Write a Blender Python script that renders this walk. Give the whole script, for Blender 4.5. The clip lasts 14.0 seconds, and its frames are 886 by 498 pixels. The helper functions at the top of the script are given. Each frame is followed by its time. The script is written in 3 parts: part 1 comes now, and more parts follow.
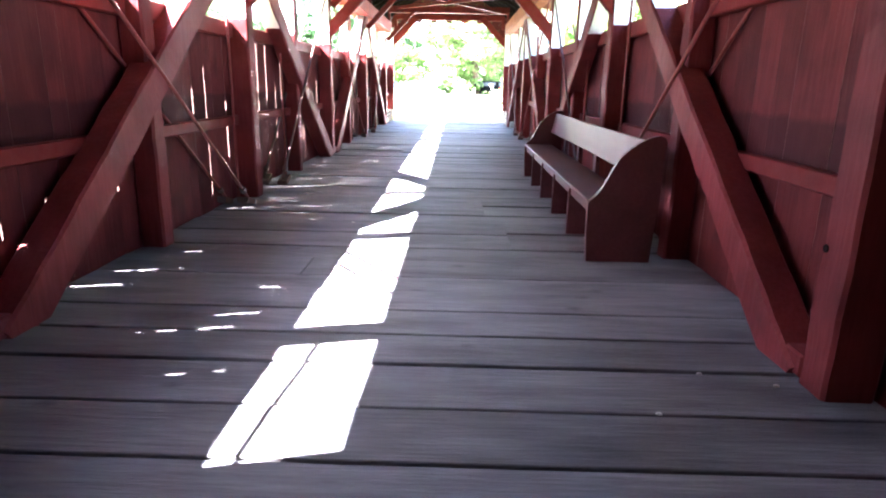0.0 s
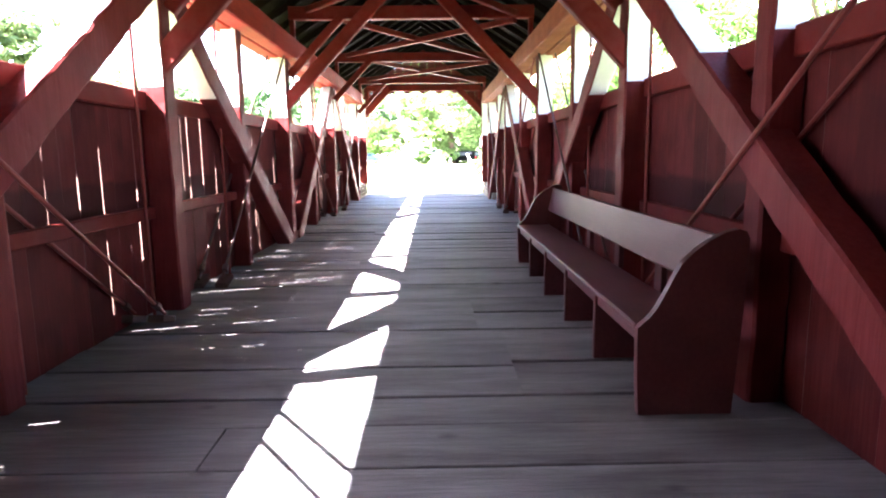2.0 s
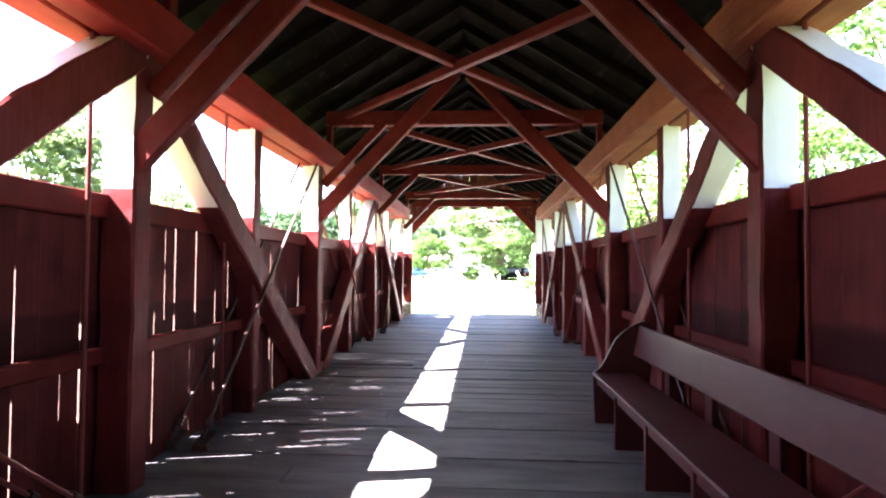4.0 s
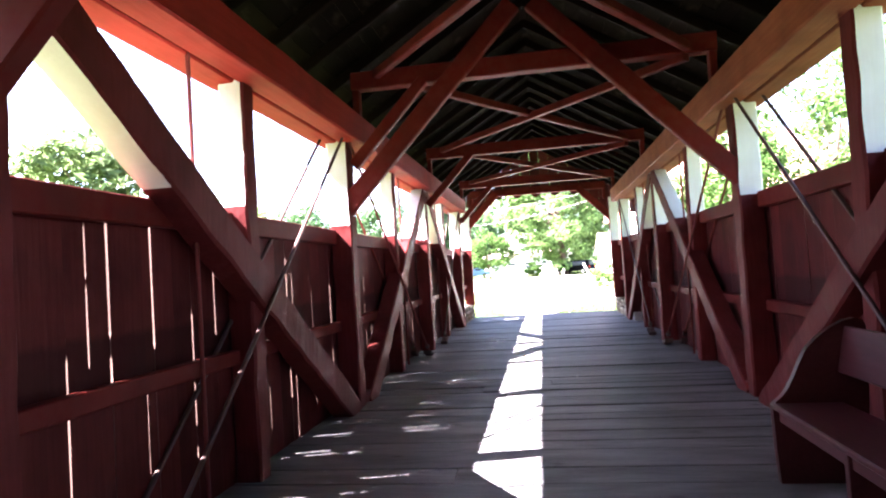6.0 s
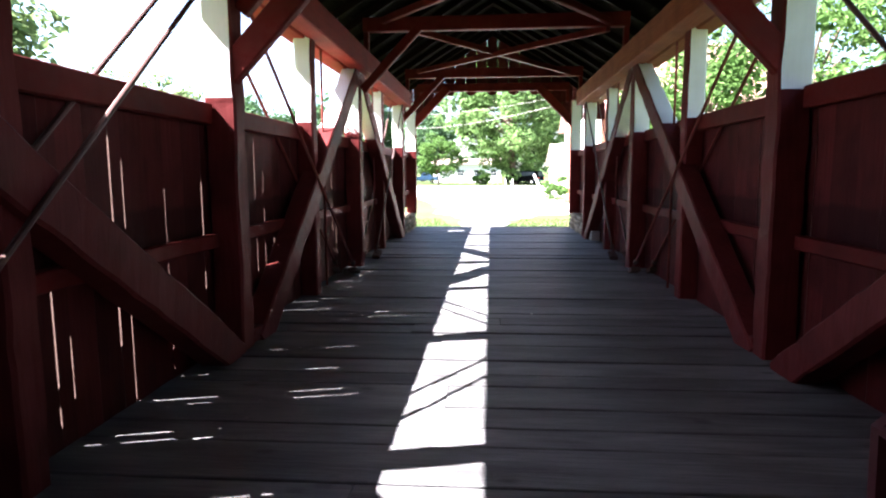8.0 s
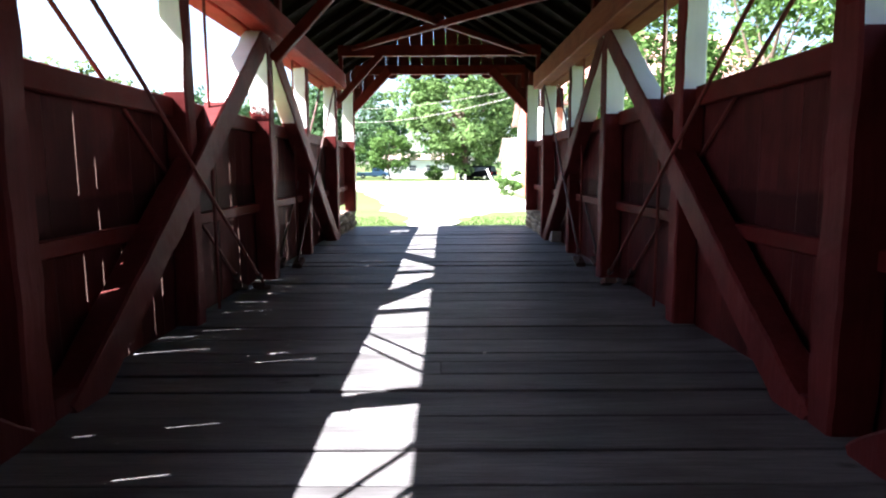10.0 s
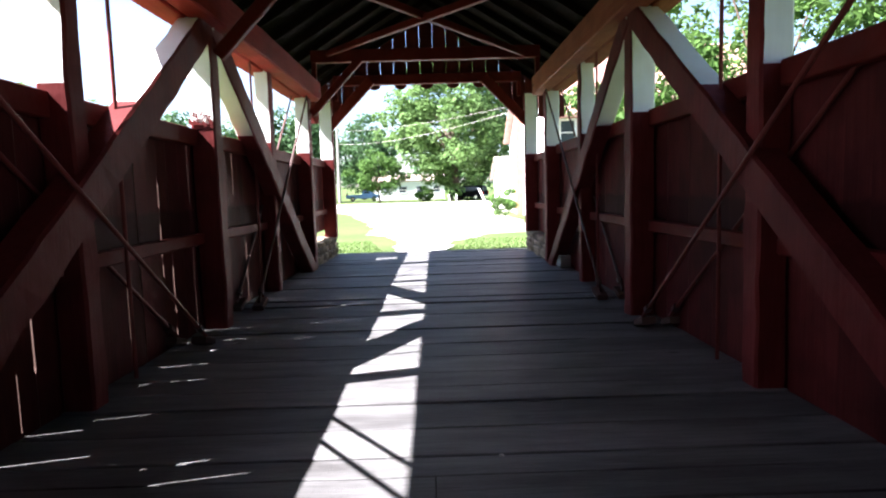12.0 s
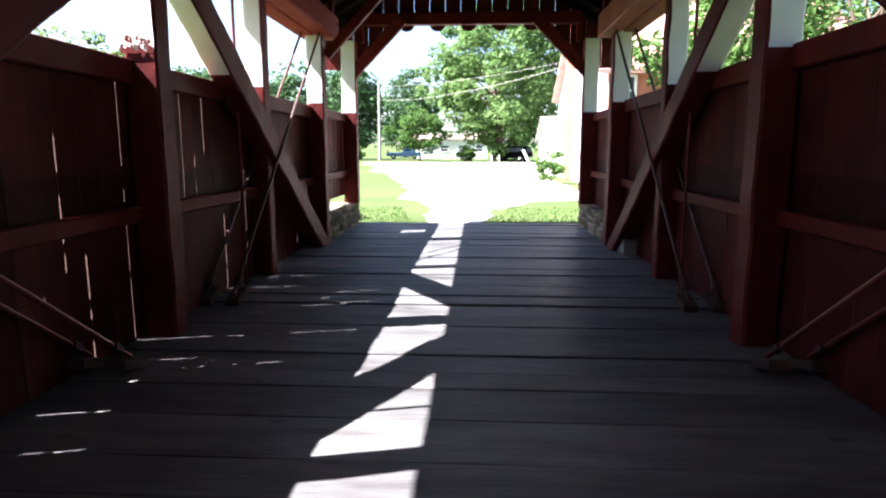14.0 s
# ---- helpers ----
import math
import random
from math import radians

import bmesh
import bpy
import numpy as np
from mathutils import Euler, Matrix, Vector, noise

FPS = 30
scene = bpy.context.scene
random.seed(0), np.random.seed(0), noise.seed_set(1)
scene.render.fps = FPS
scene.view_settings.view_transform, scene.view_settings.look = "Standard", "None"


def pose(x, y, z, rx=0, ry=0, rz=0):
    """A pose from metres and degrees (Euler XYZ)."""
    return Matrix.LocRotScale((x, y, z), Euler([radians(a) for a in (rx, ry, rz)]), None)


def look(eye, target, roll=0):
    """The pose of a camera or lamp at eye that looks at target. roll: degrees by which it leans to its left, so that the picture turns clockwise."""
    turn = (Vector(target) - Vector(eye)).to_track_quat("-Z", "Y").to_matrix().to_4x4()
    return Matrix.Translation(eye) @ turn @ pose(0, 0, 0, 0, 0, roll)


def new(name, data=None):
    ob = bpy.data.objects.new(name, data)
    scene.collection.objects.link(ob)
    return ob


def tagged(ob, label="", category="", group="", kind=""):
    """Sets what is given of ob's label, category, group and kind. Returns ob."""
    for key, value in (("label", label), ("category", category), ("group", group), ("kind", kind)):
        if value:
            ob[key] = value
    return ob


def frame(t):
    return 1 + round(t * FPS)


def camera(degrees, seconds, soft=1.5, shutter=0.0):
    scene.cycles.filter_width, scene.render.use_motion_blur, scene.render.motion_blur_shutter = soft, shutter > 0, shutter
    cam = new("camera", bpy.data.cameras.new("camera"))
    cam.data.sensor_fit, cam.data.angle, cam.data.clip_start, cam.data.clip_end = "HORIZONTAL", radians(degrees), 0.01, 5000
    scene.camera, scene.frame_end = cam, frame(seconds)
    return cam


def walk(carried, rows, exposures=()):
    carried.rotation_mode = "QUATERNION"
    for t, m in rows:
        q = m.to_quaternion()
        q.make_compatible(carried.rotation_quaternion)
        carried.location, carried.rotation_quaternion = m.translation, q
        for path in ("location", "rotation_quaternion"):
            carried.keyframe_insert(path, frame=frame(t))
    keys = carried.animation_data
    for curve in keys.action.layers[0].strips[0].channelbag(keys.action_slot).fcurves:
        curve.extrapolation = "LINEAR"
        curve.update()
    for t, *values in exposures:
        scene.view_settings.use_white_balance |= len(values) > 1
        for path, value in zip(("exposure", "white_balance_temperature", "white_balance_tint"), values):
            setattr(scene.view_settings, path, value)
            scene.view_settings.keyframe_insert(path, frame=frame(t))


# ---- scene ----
cam = camera(71.6, 14.0, soft=2.1)
EXPO = [(0, 6.84, 5850, 24), (0.5, 6.5, 5900, 24), (2.5, 6.12, 6250, 26), (3.0, 5.66, 6250, 26), (3.5, 5.55, 6200, 26), (6.0, 5.16, 6100, 27), (7.5, 4.28, 6000, 20), (9.0, 3.74, 6000, 17), (11.5, 3.54, 6000, 16), (12.3, 3.36, 6000, 16), (14, 3.3, 6000, 16)]
PATH = [
    (0, (0.314, -2.439, 1.263), (0.28, -0.508, 0.742), 1.1),
    (0.5, (0.313, -2.068, 1.296), (0.362, -0.131, 0.804), -1.4),
    (1, (0.316, -1.679, 1.318), (0.236, 0.275, 0.895), 1.3),
    (1.5, (0.292, -1.292, 1.295), (0.074, 0.667, 0.953), -2.1),
    (2, (0.301, -0.901, 1.303), (0.327, 1.075, 0.996), -0.7),
    (2.5, (0.296, -0.496, 1.32), (0.072, 1.465, 0.996), -1.9),
    (3, (0.297, -0.048, 1.299), (0.246, 1.921, 0.951), -1.3),
    (3.5, (0.282, 0.29, 1.399), (0.199, 2.289, 1.401), -0.5),
    (5.8, (0.077, 2.279, 1.321), (-0.24, 4.249, 1.448), -1.2),
    (6, (0.031, 2.506, 1.339), (-0.284, 4.48, 1.411), -3.6),
    (6.5, (0.06, 2.95, 1.311), (0.035, 4.949, 1.279), -3.1),
    (7, (-0.046, 3.375, 1.287), (-0.083, 5.373, 1.203), -0.1),
    (7.5, (-0.038, 3.8, 1.287), (-0.035, 5.788, 1.071), -1.9),
    (8, (-0.041, 4.214, 1.321), (-0.195, 6.193, 1.078), -0.3),
    (8.5, (0.009, 4.625, 1.299), (-0.031, 6.607, 1.033), -2.4),
    (9, (0.063, 5.018, 1.265), (0.129, 7.008, 1.074), 2.2),
    (9.2, (0.107, 5.243, 1.279), (0.121, 7.228, 1.031), 1.1),
    (11.3, (0.014, 6.576, 1.226), (0.005, 8.559, 0.966), -2.2),
    (11.5, (0.042, 6.779, 1.228), (-0.113, 8.761, 1.003), -0.9),
    (12, (0.082, 7.243, 1.22), (0.103, 9.234, 1.029), -1.7),
    (12.5, (0.151, 7.622, 1.244), (0.423, 9.588, 0.998), -2.3),
    (13, (0.136, 8.088, 1.237), (0.026, 10.06, 0.922), 0.1),
    (13.5, (0.143, 8.493, 1.236), (0.182, 10.466, 0.91), -0.5),
    (14, (0.162, 8.95, 1.264), (0.052, 10.921, 0.945), 0.0),
]
walk(cam, [(t, look(eye, target, roll)) for t, eye, target, roll in PATH], EXPO)

# ---- world, sun, exposure ----
SUN_WAY = Vector((1.0, 0.25, -1.2)).normalized()      # the way the sunlight travels
world = bpy.data.worlds.new("sky")
scene.world = world
world.use_nodes = True
wn = world.node_tree.nodes
sky = wn.new("ShaderNodeTexSky")
sky.sky_type, sky.sun_disc = "NISHITA", False
sky.sun_elevation = math.asin(-SUN_WAY.z)
sky.sun_rotation = math.atan2(-SUN_WAY.x, -SUN_WAY.y)
sky.dust_density = 1.5
wn["Background"].inputs["Strength"].default_value = 0.043
world.node_tree.links.new(sky.outputs[0], wn["Background"].inputs["Color"])
sun = new("sun", bpy.data.lights.new("sun", "SUN"))
sun.data.energy, sun.data.angle, sun.data.color = 4.2, radians(0.45), (1.0, 0.96, 0.91)
sun.matrix_world = look((-20, -5, 25), Vector((-20, -5, 25)) + SUN_WAY)


# ---- materials ----
def mat(name, base, rough=0.7, metal=0.0, dark=None, grain=None, stretch=(1, 1, 1), scale=3.0, bump=0.15,
        stain=0.5, vary=0.25, translucent=0.0, island=False, fine=40.0, spec=0.07, grime=None, smudge=None, broad=(1, 1, 1), knots=0.0):
    """A surface with grain, broad stains and a change from piece to piece."""
    m = bpy.data.materials.new(name)
    m.use_nodes = True
    nt = m.node_tree
    n, l = nt.nodes, nt.links
    bs = n["Principled BSDF"]
    bs.inputs["Roughness"].default_value, bs.inputs["Metallic"].default_value = rough, metal
    bs.inputs["Specular IOR Level"].default_value = spec
    dark = dark or tuple(c * 0.45 for c in base)
    grain = grain or tuple(min(1, c * 1.25) for c in base)
    tc = n.new("ShaderNodeTexCoord")
    info = n.new("ShaderNodeObjectInfo")
    shift = n.new("ShaderNodeVectorMath"); shift.operation = "SCALE"
    shift.inputs[0].default_value = (17.0, 31.0, 23.0)
    geo = n.new("ShaderNodeNewGeometry")
    rnd = geo.outputs["Random Per Island"] if island else info.outputs["Random"]
    l.new(rnd, shift.inputs["Scale"])
    add = n.new("ShaderNodeVectorMath"); add.operation = "ADD"
    l.new(geo.outputs["Position"], add.inputs[0]); l.new(shift.outputs[0], add.inputs[1])
    mp = n.new("ShaderNodeMapping"); mp.inputs["Scale"].default_value = stretch
    l.new(add.outputs[0], mp.inputs["Vector"])
    big = n.new("ShaderNodeTexNoise"); big.inputs["Scale"].default_value = scale; big.inputs["Detail"].default_value = 6
    bmap = n.new("ShaderNodeMapping"); bmap.inputs["Scale"].default_value = broad
    l.new(add.outputs[0], bmap.inputs["Vector"]); l.new(bmap.outputs[0], big.inputs["Vector"])
    sm = n.new("ShaderNodeTexNoise"); sm.inputs["Scale"].default_value = fine; sm.inputs["Detail"].default_value = 8
    sm.inputs["Roughness"].default_value = 0.65
    l.new(mp.outputs[0], sm.inputs["Vector"])
    r1 = n.new("ShaderNodeMapRange"); r1.inputs["From Min"].default_value = 0.42; r1.inputs["From Max"].default_value = 0.72
    r1.inputs["To Max"].default_value = stain
    l.new(big.outputs["Fac"], r1.inputs["Value"])
    r2 = n.new("ShaderNodeMapRange"); r2.inputs["From Min"].default_value = 0.35; r2.inputs["From Max"].default_value = 0.7
    l.new(sm.outputs["Fac"], r2.inputs["Value"])
    m1 = n.new("ShaderNodeMix"); m1.data_type = "RGBA"
    m1.inputs[6].default_value, m1.inputs[7].default_value = (*base, 1), (*grain, 1)
    l.new(r2.outputs[0], m1.inputs[0])
    m2 = n.new("ShaderNodeMix"); m2.data_type = "RGBA"; m2.inputs[7].default_value = (*dark, 1)
    l.new(m1.outputs[2], m2.inputs[6]); l.new(r1.outputs[0], m2.inputs[0])
    last = m2.outputs[2]
    if smudge:   # scattered pale weathered patches
        pn = n.new("ShaderNodeTexNoise"); pn.inputs["Scale"].default_value = 5.5; pn.inputs["Detail"].default_value = 3
        pm = n.new("ShaderNodeMapping"); pm.inputs["Scale"].default_value = (1, 0.45, 1)
        l.new(add.outputs[0], pm.inputs["Vector"]); l.new(pm.outputs[0], pn.inputs["Vector"])
        pr = n.new("ShaderNodeMapRange"); pr.inputs["From Min"].default_value = 0.6; pr.inputs["From Max"].default_value = 0.74
        pr.inputs["To Max"].default_value = 0.8
        l.new(pn.outputs["Fac"], pr.inputs["Value"])
        m4 = n.new("ShaderNodeMix"); m4.data_type = "RGBA"; m4.inputs[7].default_value = (*smudge, 1)
        l.new(last, m4.inputs[6]); l.new(pr.outputs[0], m4.inputs[0])
        last = m4.outputs[2]
    if knots:   # small dark knots and nail stains
        vo = n.new("ShaderNodeTexVoronoi"); vo.inputs["Scale"].default_value = 3.2
        vm = n.new("ShaderNodeMapping"); vm.inputs["Scale"].default_value = (0.6, 1.1, 1)
        l.new(add.outputs[0], vm.inputs["Vector"]); l.new(vm.outputs[0], vo.inputs["Vector"])
        vr = n.new("ShaderNodeMapRange"); vr.inputs["From Min"].default_value = 0.13; vr.inputs["From Max"].default_value = 0.03
        vr.inputs["To Max"].default_value = knots
        l.new(vo.outputs["Distance"], vr.inputs["Value"])
        m5 = n.new("ShaderNodeMix"); m5.data_type = "RGBA"; m5.inputs[7].default_value = (*[c * 0.6 for c in dark], 1)
        l.new(last, m5.inputs[6]); l.new(vr.outputs[0], m5.inputs[0])
        last = m5.outputs[2]
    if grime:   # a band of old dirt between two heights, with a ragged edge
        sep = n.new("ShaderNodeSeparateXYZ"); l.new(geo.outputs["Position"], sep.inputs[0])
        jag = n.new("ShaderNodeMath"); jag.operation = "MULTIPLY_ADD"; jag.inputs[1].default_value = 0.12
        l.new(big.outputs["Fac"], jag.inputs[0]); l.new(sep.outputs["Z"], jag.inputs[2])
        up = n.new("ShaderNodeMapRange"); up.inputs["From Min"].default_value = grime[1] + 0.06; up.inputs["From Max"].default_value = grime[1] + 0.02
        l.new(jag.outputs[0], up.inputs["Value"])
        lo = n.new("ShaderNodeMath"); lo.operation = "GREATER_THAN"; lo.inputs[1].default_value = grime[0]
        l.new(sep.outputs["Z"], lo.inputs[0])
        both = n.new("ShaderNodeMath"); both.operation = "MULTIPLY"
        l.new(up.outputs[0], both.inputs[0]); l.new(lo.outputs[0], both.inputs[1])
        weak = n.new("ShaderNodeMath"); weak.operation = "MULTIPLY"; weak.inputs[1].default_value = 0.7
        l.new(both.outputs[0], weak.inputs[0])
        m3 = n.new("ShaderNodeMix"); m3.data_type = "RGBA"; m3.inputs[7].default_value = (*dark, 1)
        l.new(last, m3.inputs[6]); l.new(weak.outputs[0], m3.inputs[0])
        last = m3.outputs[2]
    hv = n.new("ShaderNodeHueSaturation")
    r3 = n.new("ShaderNodeMapRange"); r3.inputs["To Min"].default_value = 1 - vary; r3.inputs["To Max"].default_value = 1 + vary
    l.new(rnd, r3.inputs["Value"]); l.new(r3.outputs[0], hv.inputs["Value"]); l.new(last, hv.inputs["Color"])
    l.new(hv.outputs[0], bs.inputs["Base Color"])
    if bump:
        bp = n.new("ShaderNodeBump"); bp.inputs["Strength"].default_value = bump; bp.inputs["Distance"].default_value = 0.01
        l.new(sm.outputs["Fac"], bp.inputs["Height"]); l.new(bp.outputs[0], bs.inputs["Normal"])
    if translucent:
        tr = n.new("ShaderNodeBsdfTranslucent"); l.new(hv.outputs[0], tr.inputs["Color"])
        mx = n.new("ShaderNodeMixShader"); mx.inputs[0].default_value = translucent
        l.new(bs.outputs[0], mx.inputs[1]); l.new(tr.outputs[0], mx.inputs[2])
        l.new(mx.outputs[0], n["Material Output"].inputs["Surface"])
    return m


RED = mat("red_paint", (0.126, 0.0178, 0.0165), 0.6, dark=(0.04, 0.008, 0.008), grain=(0.162, 0.03, 0.0275), stretch=(1, 1, 0.08), stain=0.55, vary=0.12, bump=0.25)
RED_BENCH = mat("bench_red_paint", (0.074, 0.0175, 0.0195), 0.42, dark=(0.034, 0.009, 0.01), grain=(0.094, 0.026, 0.0275), stretch=(1, 0.08, 1), stain=0.5, vary=0.08, bump=0.2, spec=0.18)
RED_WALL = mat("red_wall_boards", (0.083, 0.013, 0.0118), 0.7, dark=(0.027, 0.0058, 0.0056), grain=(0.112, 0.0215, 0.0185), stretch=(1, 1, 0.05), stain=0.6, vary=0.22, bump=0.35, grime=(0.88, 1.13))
RED_BEAM = mat("red_beam_paint", (0.115, 0.0095, 0.008), 0.62, dark=(0.036, 0.0065, 0.006), grain=(0.138, 0.022, 0.0175), stretch=(0.3, 0.3, 0.3), stain=0.5, vary=0.12, bump=0.25)
BARE = mat("bare_board_edge", (0.2, 0.12, 0.1), 0.85, stretch=(1, 1, 0.08), vary=0.1, bump=0.2)
BLOCK = mat("worn_anchor_block", (0.1, 0.06, 0.05), 0.85, vary=0.2)
WHITE = mat("white_paint", (0.78, 0.77, 0.72), 0.55, dark=(0.45, 0.42, 0.36), grain=(0.82, 0.81, 0.77), stretch=(1, 1, 0.06), stain=0.25, vary=0.05, bump=0.25)
CHORD = mat("worn_chord_timber", (0.25, 0.062, 0.03), 0.7, dark=(0.13, 0.03, 0.017), grain=(0.31, 0.1, 0.048), stretch=(1, 0.05, 1), stain=0.5, vary=0.12, bump=0.35)
CHORD_RED = mat("faded_red_chord", (0.23, 0.016, 0.012), 0.7, dark=(0.096, 0.0128, 0.0096), grain=(0.28, 0.026, 0.018), stretch=(1, 0.05, 1), stain=0.4, vary=0.12, bump=0.35)
PLANK = mat("weathered_grey_plank", (0.102, 0.098, 0.097), 0.6, dark=(0.034, 0.031, 0.03), grain=(0.17, 0.164, 0.162), stretch=(0.06, 1, 1), scale=3.4, stain=0.8, vary=0.22, bump=0.7, fine=60, spec=0.3, broad=(0.35, 1.6, 1), knots=0.75)
# old dark wood, both with the shade under the roof put into their colour
SHADED_WOOD = mat("shaded_dark_boards", (0.0065, 0.004, 0.0035), 0.85, dark=(0.004, 0.0025, 0.0025), grain=(0.011, 0.0065, 0.0055), stretch=(1, 0.05, 1), stain=0.7, vary=0.45, island=True, bump=0.3, spec=0.05, smudge=(0.04, 0.03, 0.026))
SHADED_RAFTER = mat("shaded_dark_rafter", (0.009, 0.0048, 0.004), 0.85, dark=(0.005, 0.003, 0.003), stretch=(0.3, 1, 0.3), stain=0.6, vary=0.3, bump=0.3, spec=0.05)
SHINGLE = mat("roof_shingle", (0.12, 0.09, 0.07), 0.9, vary=0.1)
IRON = mat("dull_iron", (0.075, 0.035, 0.03), 0.55, 0.3, dark=(0.12, 0.045, 0.03), vary=0.1, bump=0.1, spec=0.5)
IRON_RED = mat("red_painted_iron", (0.17, 0.04, 0.033), 0.45, 0.1, vary=0.08, bump=0.1)
STONE = mat("rubble_stone", (0.26, 0.205, 0.145), 0.9, dark=(0.1, 0.08, 0.06), vary=0.5, scale=6, bump=0.8)
MORTAR = mat("mortar", (0.13, 0.115, 0.1), 0.9, vary=0.0)
BLOCKWOOD = mat("grey_block", (0.3, 0.29, 0.27), 0.8, vary=0.1)
GRASS = mat("lawn", (0.065, 0.095, 0.03), 0.9, dark=(0.04, 0.06, 0.02), grain=(0.1, 0.125, 0.045), scale=0.35, fine=14, stain=0.7, vary=0.0, bump=0.6)
BLADE = mat("grass_blades", (0.13, 0.2, 0.06), 0.7, vary=0.3, island=True, translucent=0.35, bump=0)
GRAVEL = mat("pale_gravel", (0.42, 0.40, 0.36), 0.9, dark=(0.28, 0.26, 0.22), scale=0.5, fine=60, stain=0.4, vary=0.0, bump=0.6)
SIDING = mat("white_siding", (0.78, 0.77, 0.74), 0.6, vary=0.04, stain=0.15)
BRICK = mat("brick", (0.42, 0.16, 0.11), 0.85, vary=0.2, scale=8)
ROOFTILE = mat("brown_roofing", (0.26, 0.20, 0.17), 0.9, vary=0.1, scale=2)
ROOFRED = mat("faded_red_roofing", (0.36, 0.20, 0.17), 0.9, vary=0.1, scale=2)
GLASS = mat("dark_window_glass", (0.05, 0.06, 0.07), 0.3, vary=0.0, bump=0, stain=0.1, spec=0.12)
TRIM_RED = mat("red_window_trim", (0.35, 0.09, 0.07), 0.6, vary=0.05)
CARBLACK = mat("black_car_paint", (0.0035, 0.0035, 0.004), 0.8, vary=0.0, bump=0, stain=0.1, spec=0.05)
CARBLUE = mat("blue_car_paint", (0.25, 0.4, 0.58), 0.35, vary=0.0, bump=0, stain=0.1, spec=0.05)
TYRE = mat("tyre_rubber", (0.02, 0.02, 0.02), 0.85, vary=0.0, spec=0.05)
CHROME = mat("chrome", (0.6, 0.6, 0.6), 0.2, 1.0, vary=0.0, bump=0, spec=0.5)
TAIL = mat("red_lamp_glass", (0.5, 0.03, 0.02), 0.2, vary=0.0, bump=0, spec=0.5)
BARK = mat("bark", (0.13, 0.095, 0.07), 0.9, scale=4, stretch=(1, 1, 0.2), fine=20, bump=1.0)
POLEWOOD = mat("grey_pole_wood", (0.36, 0.33, 0.30), 0.85, stretch=(1, 1, 0.05), vary=0.05)
LEAF = mat("bright_leaves", (0.07, 0.138, 0.034), 0.6, dark=(0.045, 0.093, 0.025), grain=(0.11, 0.185, 0.05), vary=0.45, island=True, translucent=0.4, bump=0, scale=0.4)
LEAF_MAPLE = mat("maple_leaves", (0.12, 0.205, 0.065), 0.6, dark=(0.06, 0.115, 0.04), grain=(0.18, 0.275, 0.095), vary=0.5, island=True, translucent=0.4, bump=0, scale=0.4)
# lighter leaf copy: the glow of sun through the foliage is in its colour
LEAF_PALE = mat("sunlit_pale_leaves", (0.115, 0.17, 0.06), 0.6, dark=(0.075, 0.12, 0.04), grain=(0.16, 0.215, 0.09), vary=0.4, island=True, translucent=0.5, bump=0, scale=0.4)
LEAF_DARK = mat("deep_leaves", (0.055, 0.11, 0.045), 0.6, dark=(0.035, 0.07, 0.03), grain=(0.085, 0.15, 0.06), vary=0.45, island=True, translucent=0.3, bump=0, scale=0.4)


# ---- builders ----
def group(name, label="", category="", kind="", at=(0, 0, 0), grp=""):
    ob = new(name)
    ob.empty_display_size = 0.2
    ob.location = at
    return tagged(ob, label, category, grp, kind)


def part(name, bm, material, parent=None, label=""):
    me = bpy.data.meshes.new(name)
    bm.to_mesh(me)
    bm.free()
    for m in (material if isinstance(material, (list, tuple)) else [material]):
        me.materials.append(m)
    ob = new(name, me)
    if parent:
        ob.parent = parent
        ob.matrix_parent_inverse = Matrix.Translation(-parent.location) if parent.parent is None else Matrix()
    return tagged(ob, label) if label else ob


def box(bm, x0, x1, y0, y1, z0, z1, bevel=0.0):
    g = bmesh.ops.create_cube(bm, size=1, matrix=Matrix.Translation(((x0 + x1) / 2, (y0 + y1) / 2, (z0 + z1) / 2))
                              @ Matrix.Diagonal((abs(x1 - x0), abs(y1 - y0), abs(z1 - z0), 1)))
    if bevel:
        es = list({e for v in g["verts"] for e in v.link_edges})
        bmesh.ops.bevel(bm, geom=es, offset=bevel, segments=1, affect="EDGES")
    return bm


def boxed(*a, **k):
    return box(bmesh.new(), *a, **k)


def timber(p0, p1, w, d, side, rough=0.004, chamfer=0.012, step=0.3, bm=None):
    """A hewn beam from p0 to p1: w across the side way, d across the other; edges chamfered and a little worn."""
    bm = bm or bmesh.new()
    p0, p1 = Vector(p0), Vector(p1)
    ax = (p1 - p0).normalized()
    u = (Vector(side) - ax * ax.dot(Vector(side))).normalized()
    v = ax.cross(u)
    a, b, c = w / 2, d / 2, min(chamfer, w / 3, d / 3)
    ring = [(a - c, -b), (a, -b + c), (a, b - c), (a - c, b), (-a + c, b), (-a, b - c), (-a, -b + c), (-a + c, -b)]
    n = max(1, int((p1 - p0).length / step))
    rows = []
    for i in range(n + 1):
        o = p0.lerp(p1, i / n)
        row = []
        for x, y in ring:
            q = o + u * x + v * y
            j = noise.noise_vector(q * 4.3) * rough + noise.noise_vector(q * 17.0) * (rough * 0.35)
            row.append(bm.verts.new(q + u * j.x + v * j.y))
        rows.append(row)
    for r, s in zip(rows, rows[1:]):
        for i in range(8):
            k = (i + 1) % 8
            bm.faces.new((r[i], r[k], s[k], s[i]))
    bm.faces.new(rows[0][::-1])
    bm.faces.new(rows[-1])
    bmesh.ops.recalc_face_normals(bm, faces=bm.faces)
    return bm


